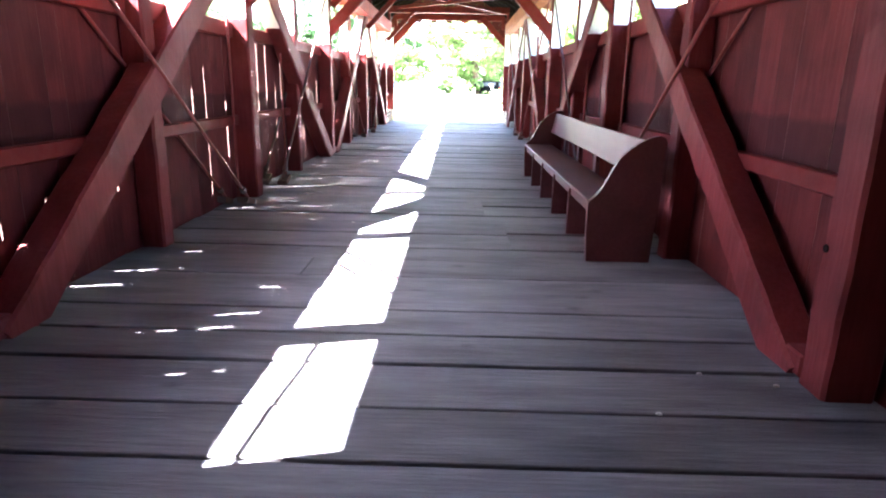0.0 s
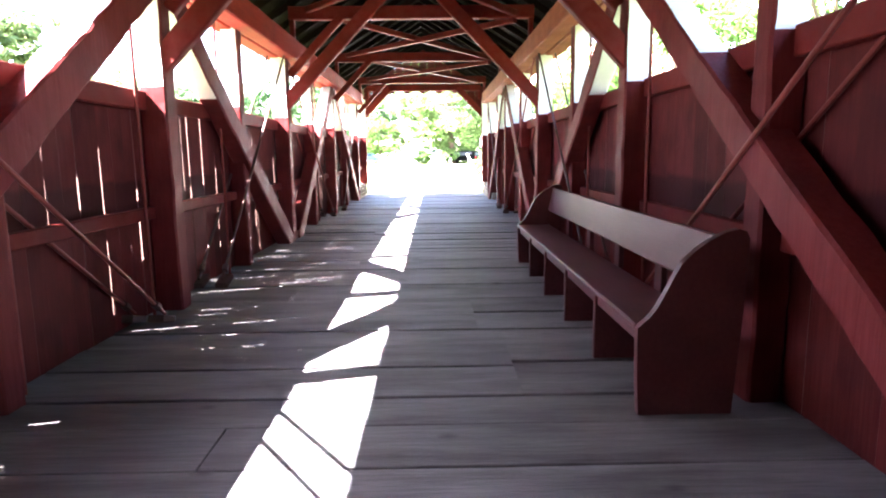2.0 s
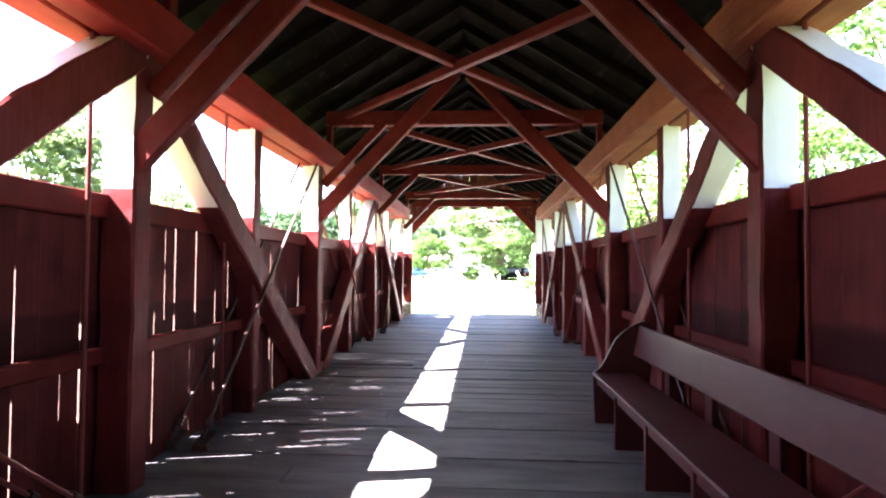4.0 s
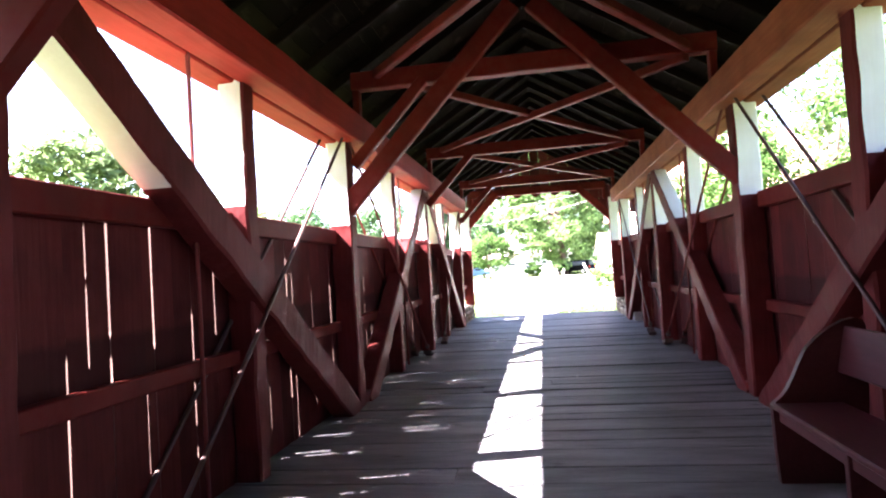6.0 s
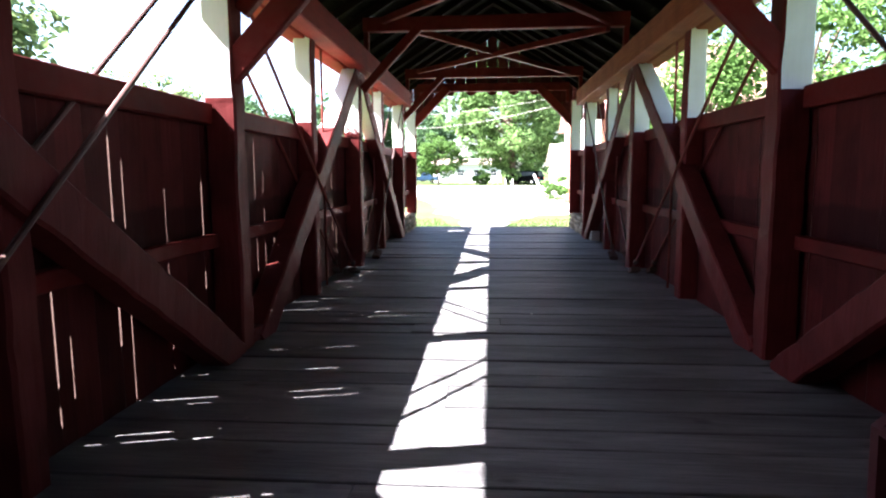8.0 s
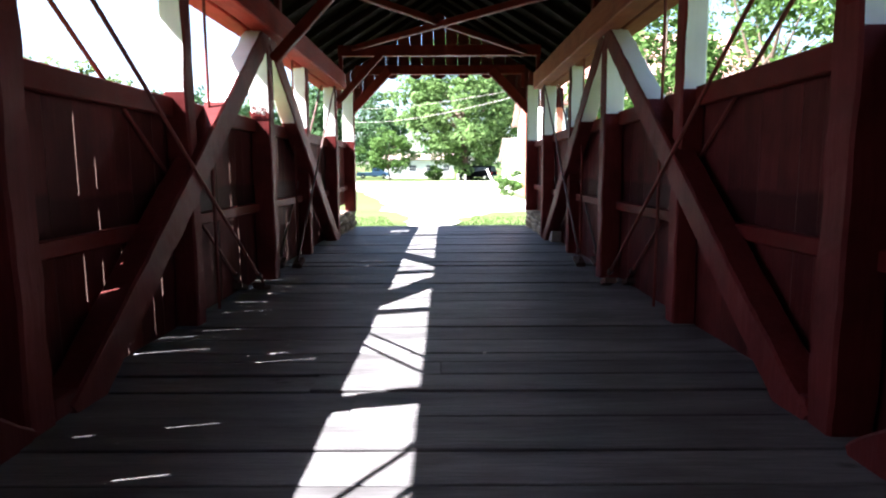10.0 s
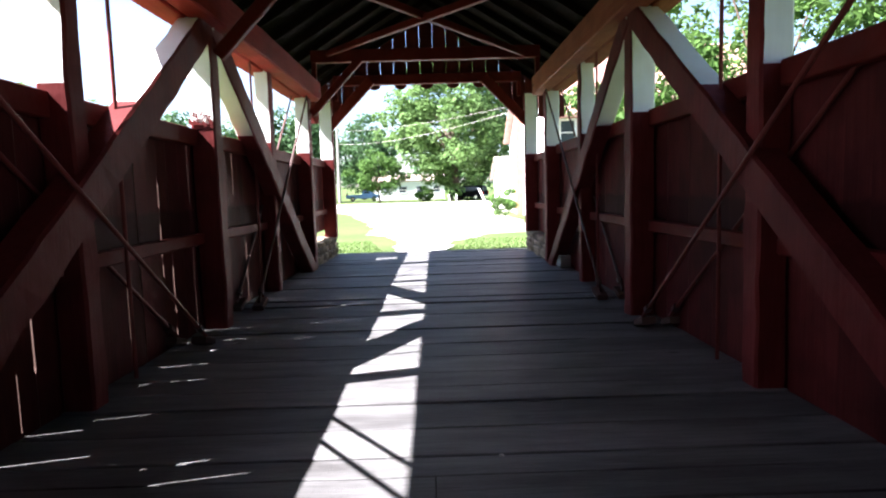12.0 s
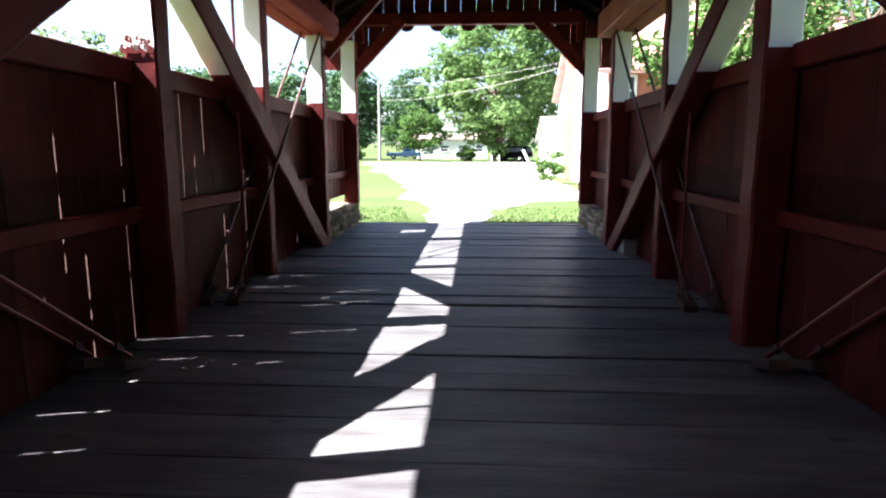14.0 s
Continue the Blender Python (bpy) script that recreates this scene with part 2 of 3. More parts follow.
def rod(p0, p1, r, n=8, bm=None):
    bm = bm or bmesh.new()
    p0, p1 = Vector(p0), Vector(p1)
    m = Matrix.Translation((p0 + p1) / 2) @ (p1 - p0).to_track_quat("Z", "Y").to_matrix().to_4x4()
    bmesh.ops.create_cone(bm, cap_ends=True, segments=n, radius1=r, radius2=r, depth=(p1 - p0).length, matrix=m)
    return bm


PAINT_Z = 1.875


def two_tone(bm, inner):
    """Red below the rail and on the road side, white above on the other faces."""
    bmesh.ops.bisect_plane(bm, geom=bm.verts[:] + bm.edges[:] + bm.faces[:], plane_co=(0, 0, PAINT_Z), plane_no=(0, 0, 1))
    bm.normal_update()
    for f in bm.faces:
        if f.calc_center_median().z > PAINT_Z and f.normal.x * inner < 0.3:
            f.material_index = 1
    return bm


def mesh_object(name, verts, faces, material, parent=None, smooth=False):
    me = bpy.data.meshes.new(name)
    me.from_pydata(verts, [], faces)
    me.materials.append(material)
    if smooth:
        me.polygons.foreach_set("use_smooth", [True] * len(me.polygons))
    ob = new(name, me)
    if parent:
        ob.parent = parent
        ob.matrix_parent_inverse = Matrix.Translation(-parent.location) if parent.parent is None else Matrix()
    return ob


# ---- the bridge: numbers ----
BAY = 2.15                    # from post to post
# the unseen stretch behind is added length, so little light comes from there
FIRST, LAST = -14, 8           # posts from y = FIRST * BAY to LAST * BAY
Y0, Y1 = -32.3, 19.75         # the deck's ends
IN = 1.885                    # the posts' road side
TOP = 2.74                    # underside of the upper chord
PORTALS = (-32.1, 19.4)

# ---- ground ----
bm = bmesh.new()
bmesh.ops.create_grid(bm, x_segments=60, y_segments=60, size=1)
for v in bm.verts:
    v.co.x = math.copysign(abs(v.co.x) ** 3 * 900, v.co.x)
    v.co.y = math.copysign(abs(v.co.y) ** 3 * 900, v.co.y) + 20
    far = max(0, math.hypot(v.co.x, v.co.y - 20) - 120)
    v.co.z = -0.11 + far * 0.012
tagged(part("ground", bm, GRASS), "sunlit green lawn round the bridge and beyond", "ground", kind="structure")

# pale drive that leads away from the bridge and the road across it
def strip(name, rows, z, material):
    """A flat way from rows of y, its one edge and its other edge."""
    ys = [r[0] for r in rows]
    vs, fs = [], []
    n = 240
    for i in range(n + 1):
        y = ys[0] + (ys[-1] - ys[0]) * (i / n) ** 2
        k = max(j for j in range(len(ys) - 1) if ys[j] <= y + 1e-6)
        t = (y - ys[k]) / (ys[k + 1] - ys[k])
        t = t * t * (3 - 2 * t)
        for c in (1, 2):
            x = rows[k][c] + (rows[k + 1][c] - rows[k][c]) * t
            vs.append((x + noise.noise((1.7 * c, y * 0.45, 3.0 * c)) * 0.3 + noise.noise((4.1 * c, y * 3.1, 7.0)) * 0.16, y, z))
        if i:
            fs.append((2 * i - 2, 2 * i - 1, 2 * i + 1, 2 * i))
    return mesh_object(name, vs, fs, material)


road = strip("road", [(24.9, -0.9, 1.2), (26.4, -1.9, 3.6), (32, -2.6, 3.5), (41, -4.4, 3.5), (52, -7.2, 24), (76, -12, 40)], -0.095, GRAVEL)
tagged(road, "pale sun-bleached gravel drive widening into a yard", "road", kind="structure")
path = strip("path", [(19.72, -0.8, 0.1), (22, -0.8, 0.4), (25.6, -1.3, 1.6)], -0.085, GRAVEL)
tagged(path, "worn pale footpath from the bridge deck to the drive", "path", kind="structure")

# ---- trusses ----
for s, side_name in ((-1, "left"), (1, "right")):
    truss = group("truss_" + side_name, "red and white painted timber bridge truss with iron rods", "truss", "structure")
    for k in range(FIRST, LAST + 1):
        y = k * BAY
        if k % 2 == 0:
            xa, xb, dy = IN, IN + 0.225, 0.2
        else:
            xa, xb, dy = IN + 0.05, IN + 0.235, 0.17
        if k == 0 and s > 0:
            y -= 0.07
        bm = timber((s * (xa + xb) / 2, y + dy / 2, -0.1), (s * (xa + xb) / 2, y + dy / 2, TOP + 0.02), xb - xa, dy, (1, 0, 0), 0.01, 0.016, 0.09)
        part("post", two_tone(bm, -s), [RED, WHITE], truss)
        y = k * BAY
        if k % 4 == 0:
            # a V of two braces stands on a sill block at the post's foot
            for way, ya, yt in ((1, y + (0.47 if s < 0 else 0.32), y + 4.28), (-1, y - (0.13 if s < 0 else 0.28), y - 4.15)):
                if k + way * 2 > LAST or k + way * 2 < 0:
                    continue
                p0, p1 = Vector((s * (IN + 0.085), ya, 0.0)), Vector((s * (IN + 0.085), yt, TOP))
                ax = (p1 - p0).normalized()
                bm = timber(p0 - ax * 0.1, p1 + ax * 0.05, 0.2, 0.255 if s < 0 else 0.225, (1, 0, 0), 0.01, 0.016, 0.1)
                bmesh.ops.bisect_plane(bm, geom=bm.verts[:] + bm.edges[:] + bm.faces[:], plane_co=(0, 0, TOP + 0.015), plane_no=(0, 0, 1), clear_outer=True)
                bmesh.ops.bisect_plane(bm, geom=bm.verts[:] + bm.edges[:] + bm.faces[:], plane_co=(0, 0, -0.02), plane_no=(0, 0, 1), clear_inner=True)
                part("diagonal_brace", two_tone(bm, -s), [RED, WHITE], truss)
                if way == 1:
                    part("sill_block", boxed(s * (IN + 0.004), s * (IN + 0.2), y + (0.132 if k == 0 and s > 0 else 0.2), y + 0.44, 0, 0.11, bevel=0.01), RED, truss)
        # upper ends of pairs of counter rods, and where they are bolted down
        if k % 4 == 0:
            for way in (1, -1):
                if k + way * 2 > LAST or k + way * 2 < 0:
                    continue
                if way == 1:
                    top_y, low_y = y + 0.17, y + 3.9
                    if s < 0 and k == 4:
                        top_y, low_y = y - 0.03, y + 3.7
                else:
                    top_y, low_y = y - 0.13, y - 3.35
                for xo in (IN - 0.022, IN + 0.215):
                    a, b = Vector((s * xo, top_y, TOP + 0.05)), Vector((s * xo, low_y, 0.07))
                    r = part("counter_rod", rod(a, b, 0.015), IRON if (top_y - low_y) > 0 else IRON_RED, truss)
                    c = b.lerp(a, 0.035)
                    part("nut", rod(c - (a - b) * 0.008, c + (a - b) * 0.008, 0.032, 6), IRON, r)
                    e = 1 if low_y > top_y else -1
                    part("anchor_plate", timber(b + Vector((0, 0.05 * e, -0.06)), b + Vector((0, -0.16 * e, 0.0)), 0.12, 0.06, (1, 0, 0), 0.004, 0.01), BLOCK, r)
    # upright iron rods
    for y in (-13.2, -11.3, -5.8, -2.7, 2.4, 4.02, 5.9, 11.38, 14.5):
        part("upright_rod", rod((s * 2.0, y, 0.0), (s * 2.0, y, TOP + 0.03), 0.014), IRON_RED, truss)
    if s < 0:
        part("tie_rod", rod((-2.0, -1.02, 1.885), (-2.0, 0.02, 1.972), 0.013, 6), IRON, truss, "thin dull rod across the opening")
    # upper chord of two timbers with a gap
    for xa, xb in ((1.75, 1.975), (1.993, 2.22)):
        part("upper_chord", timber((s * (xa + xb) / 2, -30.52, TOP + 0.15), (s * (xa + xb) / 2, 17.62, TOP + 0.15), xb - xa, 0.3, (1, 0, 0), 0.006, 0.014, 0.3), CHORD_RED if s < 0 else CHORD, truss, "faded red upper chord timber" if s < 0 else "worn orange-brown upper chord timber")
    for y in (-30.4, 17.5):
        part("bolt", rod((s * 1.74, y, TOP + 0.15), (s * 1.76, y, TOP + 0.15), 0.022, 8), IRON, truss)

# old red paint showing through peeling white on two posts
for k in (1, 6):
    truss = bpy.data.objects["truss_left"]
    xa, xb, ya = (-IN - 0.228, -IN - 0.008, k * BAY - 0.012) if k % 2 == 0 else (-IN - 0.23, -IN - 0.056, k * BAY - 0.012)
    bm = bmesh.new()
    cell = 0.008
    for i in range(int((xb - xa) / cell)):
        for j in range(20):
            x, z = xa + i * cell, PAINT_Z - 0.005 + j * cell
            if noise.noise((x * 26, z * 15, k)) * 0.5 + noise.noise((x * 60, z * 45, k)) * 0.35 > j * 0.05 - 0.36:
                box(bm, x, x + cell, ya, ya + 0.004, z, z + cell)
    part("peeling_paint", bm, RED, truss, "ragged old red paint showing under flaked white")

# a knot hole low in the first post
knot = bpy.data.objects.get("post.%03d" % (LAST - FIRST + 1 - FIRST))
part("knot", rod((IN - 0.003, 0.1, 0.62), (IN + 0.01, 0.1, 0.62), 0.018, 10), SHADED_WOOD, knot)

# ---- side walls ----
# joints that have opened on the sunny side: place along the wall, and the heights between which they are open
SLITS = {-0.28: (1.4, 1.72), 0.265: (0.9, 1.55), 0.455: (1.36, 1.75), 1.124: (0.08, 0.55), 1.46: (0.06, 0.75), 2.98: (0.86, 1.45), 3.34: (0.88, 1.2),
         3.64: (0.0, 1.45), 4.0: (0.5, 0.8), 4.17: (0.45, 1.05), 4.87: (0.0, 0.4), 5.0: (0.0, 1.05), 5.14: (1.0, 1.72), 5.29: (0.9, 1.75),
         5.56: (0.0, 0.84), 5.64: (1.02, 1.75), 6.02: (0.3, 1.2), 6.29: (0.95, 1.5), 6.94: (0.05, 0.85), 7.05: (0.2, 0.95), 7.46: (0.35, 1.6),
         7.57: (0.0, 1.4), 8.02: (0.05, 1.25), 8.53: (0.4, 1.3), 9.55: (0.4, 1.6), 9.75: (0.5, 1.35), 9.99: (0.0, 0.9), 10.4: (0.0, 0.35),
         10.55: (0.3, 0.65), 11.16: (0.2, 0.75), 11.6: (0.2, 0.6), 12.2: (0.6, 1.35), 12.38: (0.0, 0.65), 12.82: (0.0, 1.75), 13.65: (0.88, 1.75),
         13.86: (0.88, 1.7), 14.04: (1.25, 1.75), 14.37: (0.0, 0.7), 14.9: (0.2, 1.1), 15.3: (0.9, 1.6), 15.62: (0.0, 0.6), 16.2: (0.5, 1.7), 16.6: (0.1, 0.9)}


def joint_gap(y, z):
    """Half the opening of the joint at y, at height z: shut, but for a ragged slit in the known ones."""
    if y not in SLITS:
        return 0.006 if 0.1 < z < 1.7 and noise.noise((y * 9.1, z * 3.1, 2.0)) > 0.62 else 0.0
    lo, hi = SLITS[y]
    if not lo <= z <= hi:
        return 0.0
    n = noise.noise((y * 7.7, z * 6.0, 1.0))
    return 0.0 if n < -0.2 else 0.0046 + 0.0016 * n


random.seed(5)
for s, side_name in ((-1, "left"), (1, "right")):
    wall = group("wall_" + side_name, "red painted vertical board wall with rails, open above", "wall", "structure")
    wt = 1.835 if s < 0 else 1.895
    for k in range(FIRST, LAST, 2):
        ya, yb = k * BAY + 0.2, (k + 2) * BAY
        for za, zb in ((0.79, 0.89), (wt - 0.15, wt)):
            part("rail", timber((s * 2.085, ya, (za + zb) / 2), (s * 2.085, yb, (za + zb) / 2), 0.075, zb - za, (1, 0, 0), 0.004, 0.008, 0.4), RED_BEAM, wall)
    edges = [FIRST * BAY - 0.1]
    known = sorted(SLITS if s < 0 else {})
    while edges[-1] < LAST * BAY + 0.15:   # board joints; the open ones stand at known places
        ahead = [q for q in known if q > edges[-1] + 0.01]
        room = ahead[0] - edges[-1] if ahead else 9.0
        w = room if room < 0.31 else room / 2 if room < 0.5 else random.uniform(0.2, 0.29)
        edges.append(edges[-1] + w)
    for y, y_next in zip(edges, edges[1:]):
        off = random.uniform(0, 0.006)
        rows = []
        bm = bmesh.new()
        for i in range(61):
            z = -0.14 + i * (wt + 0.13) / 60
            xa, xb = s * (2.125 + off), s * (2.141 + off)
            e0, e1 = (joint_gap(y, z), joint_gap(y_next, z)) if s < 0 else (0.0, 0.0)
            rows.append([bm.verts.new(p) for p in ((xa, y + e0, z), (xa, y_next - e1, z), (xb, y_next - e1, z), (xb, y + e0, z))])
        for r, q in zip(rows, rows[1:]):
            for i in range(4):
                bm.faces.new((r[i], r[(i + 1) % 4], q[(i + 1) % 4], q[i]))
        bm.faces.new(rows[0][::-1]); bm.faces.new(rows[-1])
        bmesh.ops.recalc_face_normals(bm, faces=bm.faces)
        for f in bm.faces:
            if abs(f.normal.y) > 0.6:
                f.material_index = 1
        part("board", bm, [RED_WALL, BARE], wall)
    if s > 0:   # weatherboards lap the joints on this side
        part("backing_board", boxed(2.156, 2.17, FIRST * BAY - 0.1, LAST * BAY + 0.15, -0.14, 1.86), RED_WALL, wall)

# unseen board walls up to the eaves, added behind to keep side light out
for s in (-1, 1):
    shut = group("light_shut_wall", "unseen plain red board wall up to the eaves, added to shut out light", "wall", "structure")
    y = -1.05
    while y > Y0 + 2.4:
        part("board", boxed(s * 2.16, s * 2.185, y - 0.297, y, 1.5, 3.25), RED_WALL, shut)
        y -= 0.3
    part("batten", boxed(s * 2.187, s * 2.2, Y0 + 2.2, -1.06, 1.5, 3.2), RED_WALL, shut)

# ---- portal bays: stone base, short wall, post ----
random.seed(9)
for s in (-1, 1):
    for pk, (ya, yb) in enumerate(((17.42, 19.72), (-32.3, -30.22))):
        base = group("stone_wall", "low rubble stone abutment wall beside the bridge deck", "stone wall", "structure")
        part("core", boxed(s * 1.94, s * 2.42, ya + 0.03, yb - 0.03, -0.12, 0.35), MORTAR, base)
        z = -0.1
        for row in range(4):
            h = (0.12, 0.13, 0.11, 0.11)[row]
            y = ya
            while y < yb - 0.05:
                w = min(random.uniform(0.1, 0.3), yb - y)
                bm = boxed(s * random.uniform(1.9, 1.92), s * 2.3, y + 0.008, y + w - 0.008, z + 0.008, z + h - 0.006, bevel=0.025)
                for v in bm.verts:
                    v.co += noise.noise_vector(v.co * 8) * 0.03
                part("stone", bm, STONE, base)
                y += w
            z += h
        wall = group("portal_wall", "short red board wall with rails at the bridge portal", "wall", "structure")
        py = PORTALS[1] if pk == 0 else PORTALS[0]
        bm = timber((s * 2.0, py + 0.09, 0.36), (s * 2.0, py + 0.09, TOP + 0.3), 0.24, 0.18, (1, 0, 0), 0.005, 0.012, 0.2)
        part("post", two_tone(bm, -s), [RED, WHITE], wall)
        for za, zb in ((0.82, 0.92), (1.73, 1.86)):
            part("rail", timber((s * 2.085, ya - 0.02, (za + zb) / 2), (s * 2.085, yb - 0.1, (za + zb) / 2), 0.07, zb - za, (1, 0, 0), 0.004, 0.008, 0.4), RED_BEAM, wall)
        y = ya
        n = 0
        while y < yb - 0.15:
            w = random.uniform(0.22, 0.28)
            if not (s < 0 and n == 3):
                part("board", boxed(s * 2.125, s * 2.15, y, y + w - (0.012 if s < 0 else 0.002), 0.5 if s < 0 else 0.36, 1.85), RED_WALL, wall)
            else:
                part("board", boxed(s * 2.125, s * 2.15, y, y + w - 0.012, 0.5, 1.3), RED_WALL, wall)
            y += w
            n += 1

# ---- roof frame ----
frame_top = group("roof_frame", "dark red timber tie beams, knee braces and crossed bracing under the roof", "roof frame", "structure")
TIE = [k * BAY for k in range(FIRST, LAST + 1, 2)]
RIDGE, EAVE_X, EAVE_Z = 4.75, 2.6, 3.13
for y in TIE + [PORTALS[1], PORTALS[0]]:
    part("tie_beam", timber((-1.84, y + 0.2, 3.405), (1.84, y + 0.2, 3.405), 0.14, 0.19, (0, 1, 0), 0.005, 0.012, 0.3), RED_BEAM, frame_top)
    for s in (-1, 1):
        part("strut", timber((s * 1.8, y + 0.2, 3.03), (s * 1.8, y + 0.2, 3.34), 0.07, 0.1, (1, 0, 0), 0.003, 0.008), RED_BEAM, frame_top)
        if y in (6 * BAY, 8 * BAY):
            continue
        ends = ((1.88, 2.12), (0.1, 3.98)) if y not in PORTALS else ((1.95, 2.5), (1.1, 3.38))
        (xa, za), (xb, zb) = ends
        sl = (zb - za) / (xb - xa)
        bm = timber((s * (xa + 0.15), y + 0.07, za + 0.15 * sl), (s * xb, y + 0.07, zb), 0.1, 0.19, (0, 1, 0), 0.005, 0.012, 0.3)
        bmesh.ops.bisect_plane(bm, geom=bm.verts[:] + bm.edges[:] + bm.faces[:], plane_co=(s * 1.892, 0, 0), plane_no=(s, 0, 0), clear_outer=True)
        part("knee_brace", bm, RED_BEAM, frame_top)
for y, s in ((4.3, -1), (4.3, 1), (8.6, -1), (12.9, -1), (17.2, -1), (-4.3, -1), (-4.3, 1)):
    part("short_brace", timber((s * 1.86, y + 0.14, 2.5), (s * 1.06, y + 0.14, 3.34), 0.09, 0.12, (0, 1, 0), 0.004, 0.01, 0.3), RED_BEAM, frame_top)
for ya, yb in zip(TIE, TIE[1:]):
    for s, dz in ((1, 0.0), (-1, 0.085)):
        part("cross_brace", timber((s * 1.55, ya + 0.15, 3.28 + dz + (0.07 if s < 0 else 0)), (-s * 1.55, yb + 0.1, 3.28 + dz + (0.16 if s > 0 else 0)), 0.09, 0.08, (0, 0, 1), 0.004, 0.01, 0.4), RED_BEAM, frame_top)

# ---- roof ----
roof = group("roof", "dark board roof on rafters over the bridge, with shade in its colour", "roof", "structure")
random.seed(3)
for s in (-1, 1):
    vs, fs = [], []
    foot, ridge = Vector((s * EAVE_X, 0, EAVE_Z)), Vector((0, 0, RIDGE))
    run = (ridge - foot).length
    ax = (ridge - foot) / run
    nrm = Vector((-ax.z * s, 0, ax.x * s)) * (1 if ax.x * s > 0 else -1)
    d = 0.0
    while d < run - 0.05:
        w = min(random.uniform(0.14, 0.2), run - d)
        y = Y0 - 0.3
        while y < Y1 + 0.25:
            ln = random.uniform(1.8, 3.8)
            e = min(y + ln, Y1 + 0.25)
            t0 = random.uniform(0, 0.003)
            base = len(vs)
            for yy in (y + 0.003, e - 0.003):
                for dd, tt in ((d + 0.001, t0), (d + w - 0.001, t0), (d + w - 0.001, 0.03), (d + 0.001, 0.03)):
                    p = foot + ax * dd + nrm * tt
                    vs.append((p.x, yy, p.z))
            a = base
            fs += [(a, a + 1, a + 2, a + 3), (a + 7, a + 6, a + 5, a + 4), (a, a + 4, a + 5, a + 1), (a + 1, a + 5, a + 6, a + 2),
                   (a + 2, a + 6, a + 7, a + 3), (a + 3, a + 7, a + 4, a)]
            y = e
        d += w
    mesh_object("sheathing", vs, fs, SHADED_WOOD, roof)
    bm = bmesh.new()
    lo, hi = foot + nrm * 0.04 - ax * 0.05, ridge + nrm * 0.04
    vv = []
    for yy in (Y0 - 0.35, Y1 + 0.3):
        for p in (lo, hi + Vector((0, 0, 0.0)), hi + Vector((0, 0, 0.03)), lo + nrm * 0.03):
            vv.append(bm.verts.new((p.x, yy, p.z)))
    for q in ((0, 1, 2, 3), (7, 6, 5, 4), (0, 4, 5, 1), (1, 5, 6, 2), (2, 6, 7, 3), (3, 7, 4, 0)):
        bm.faces.new([vv[i] for i in q])
    bmesh.ops.recalc_face_normals(bm, faces=bm.faces)
    part("shingle_cover", bm, SHINGLE, roof)
    y = Y0 + 0.1
    while y < Y1:
        a, b = foot + ax * 0.05 - nrm * 0.055, ridge - nrm * 0.055
        part("rafter", timber((a.x, y, a.z), (b.x, y, b.z), 0.07, 0.105, (0, 1, 0), 0.003, 0.008, 0.6), SHADED_RAFTER, roof)
        y += 0.72
    part("fascia", boxed(s * (EAVE_X - 0.02), s * (EAVE_X + 0.012), Y0 - 0.3, Y1 + 0.25, EAVE_Z - 0.09, EAVE_Z + 0.05), RED_BEAM, roof)

part("ridge_cap", boxed(-0.12, 0.12, Y0 - 0.35, Y1 + 0.3, RIDGE - 0.02, RIDGE + 0.1), SHADED_WOOD, roof)

# ---- gables over the portals ----
random.seed(21)
for gy in (Y1 + 0.02, Y0 - 0.05):
    gable = group("gable", "dark red board gable with scalloped lower ends over the portal", "gable", "structure")
    x = -2.5
    n = 0
    while x < 2.5:
        w = 0.262
        xm = x + w / 2
        g = random.uniform(0.003, 0.009)
        xl, xr = x + g / 2, x + w - g / 2

        def under_roof(q):
            return RIDGE - abs(q) * (RIDGE - EAVE_Z) / EAVE_X - 0.03

        def low_edge(q):
            return 3.36 if abs(q) < 1.15 else max(2.62, 3.36 - (abs(q) - 1.15) * 0.95)

        top, low = under_roof(xm), low_edge(xm)
        bm = bmesh.new()
        pts = [(xl, under_roof(xl))] + ([(0.0, under_roof(0))] if xl < 0 < xr else []) + [(xr, under_roof(xr)), (xr, low_edge(xr))]
        if n % 2 == 1 and abs(xm) < 1.2:
            pts += [(xm + (w / 2 - g / 2) * math.cos(a), low - 0.1 * math.sin(a) - 0.02) for a in [math.pi * i / 8 for i in range(9)]]
        pts += [(xl, low_edge(xl))]
        if top > low + 0.05:
            ring = [bm.verts.new((px, gy, pz)) for px, pz in pts]
            f = bm.faces.new(ring)
            ex = bmesh.ops.extrude_face_region(bm, geom=[f])
            for v in ex["geom"]:
                if isinstance(v, bmesh.types.BMVert):
                    v.co.y += 0.025
            bmesh.ops.recalc_face_normals(bm, faces=bm.faces)
            part("board", bm, RED_WALL, gable)
        else:
            bm.free()
        x += w
        n += 1

# ---- bench ----
bench = group("bench", "long dark red painted wooden bench with curved end panels", "bench", at=(1.5, 4.1, 0))


def bench_end(y, th=0.045):
    """An end panel: straight front to the seat, a hollow curve up to a round top, straight back."""
    pts = [(1.262, 0.0), (1.25, 0.2), (1.245, 0.445), (1.262, 0.462), (1.30, 0.495), (1.335, 0.54), (1.372, 0.61), (1.41, 0.69),
           (1.45, 0.765), (1.51, 0.825), (1.585, 0.88), (1.655, 0.915), (1.715, 0.93), (1.755, 0.918), (1.772, 0.885), (1.76, 0.5), (1.73, 0.0)]
    bm = bmesh.new()
    f = bm.faces.new([bm.verts.new((x, y, z)) for x, z in pts])
    ex = bmesh.ops.extrude_face_region(bm, geom=[f])
    for v in ex["geom"]:
        if isinstance(v, bmesh.types.BMVert):
            v.co.y += th
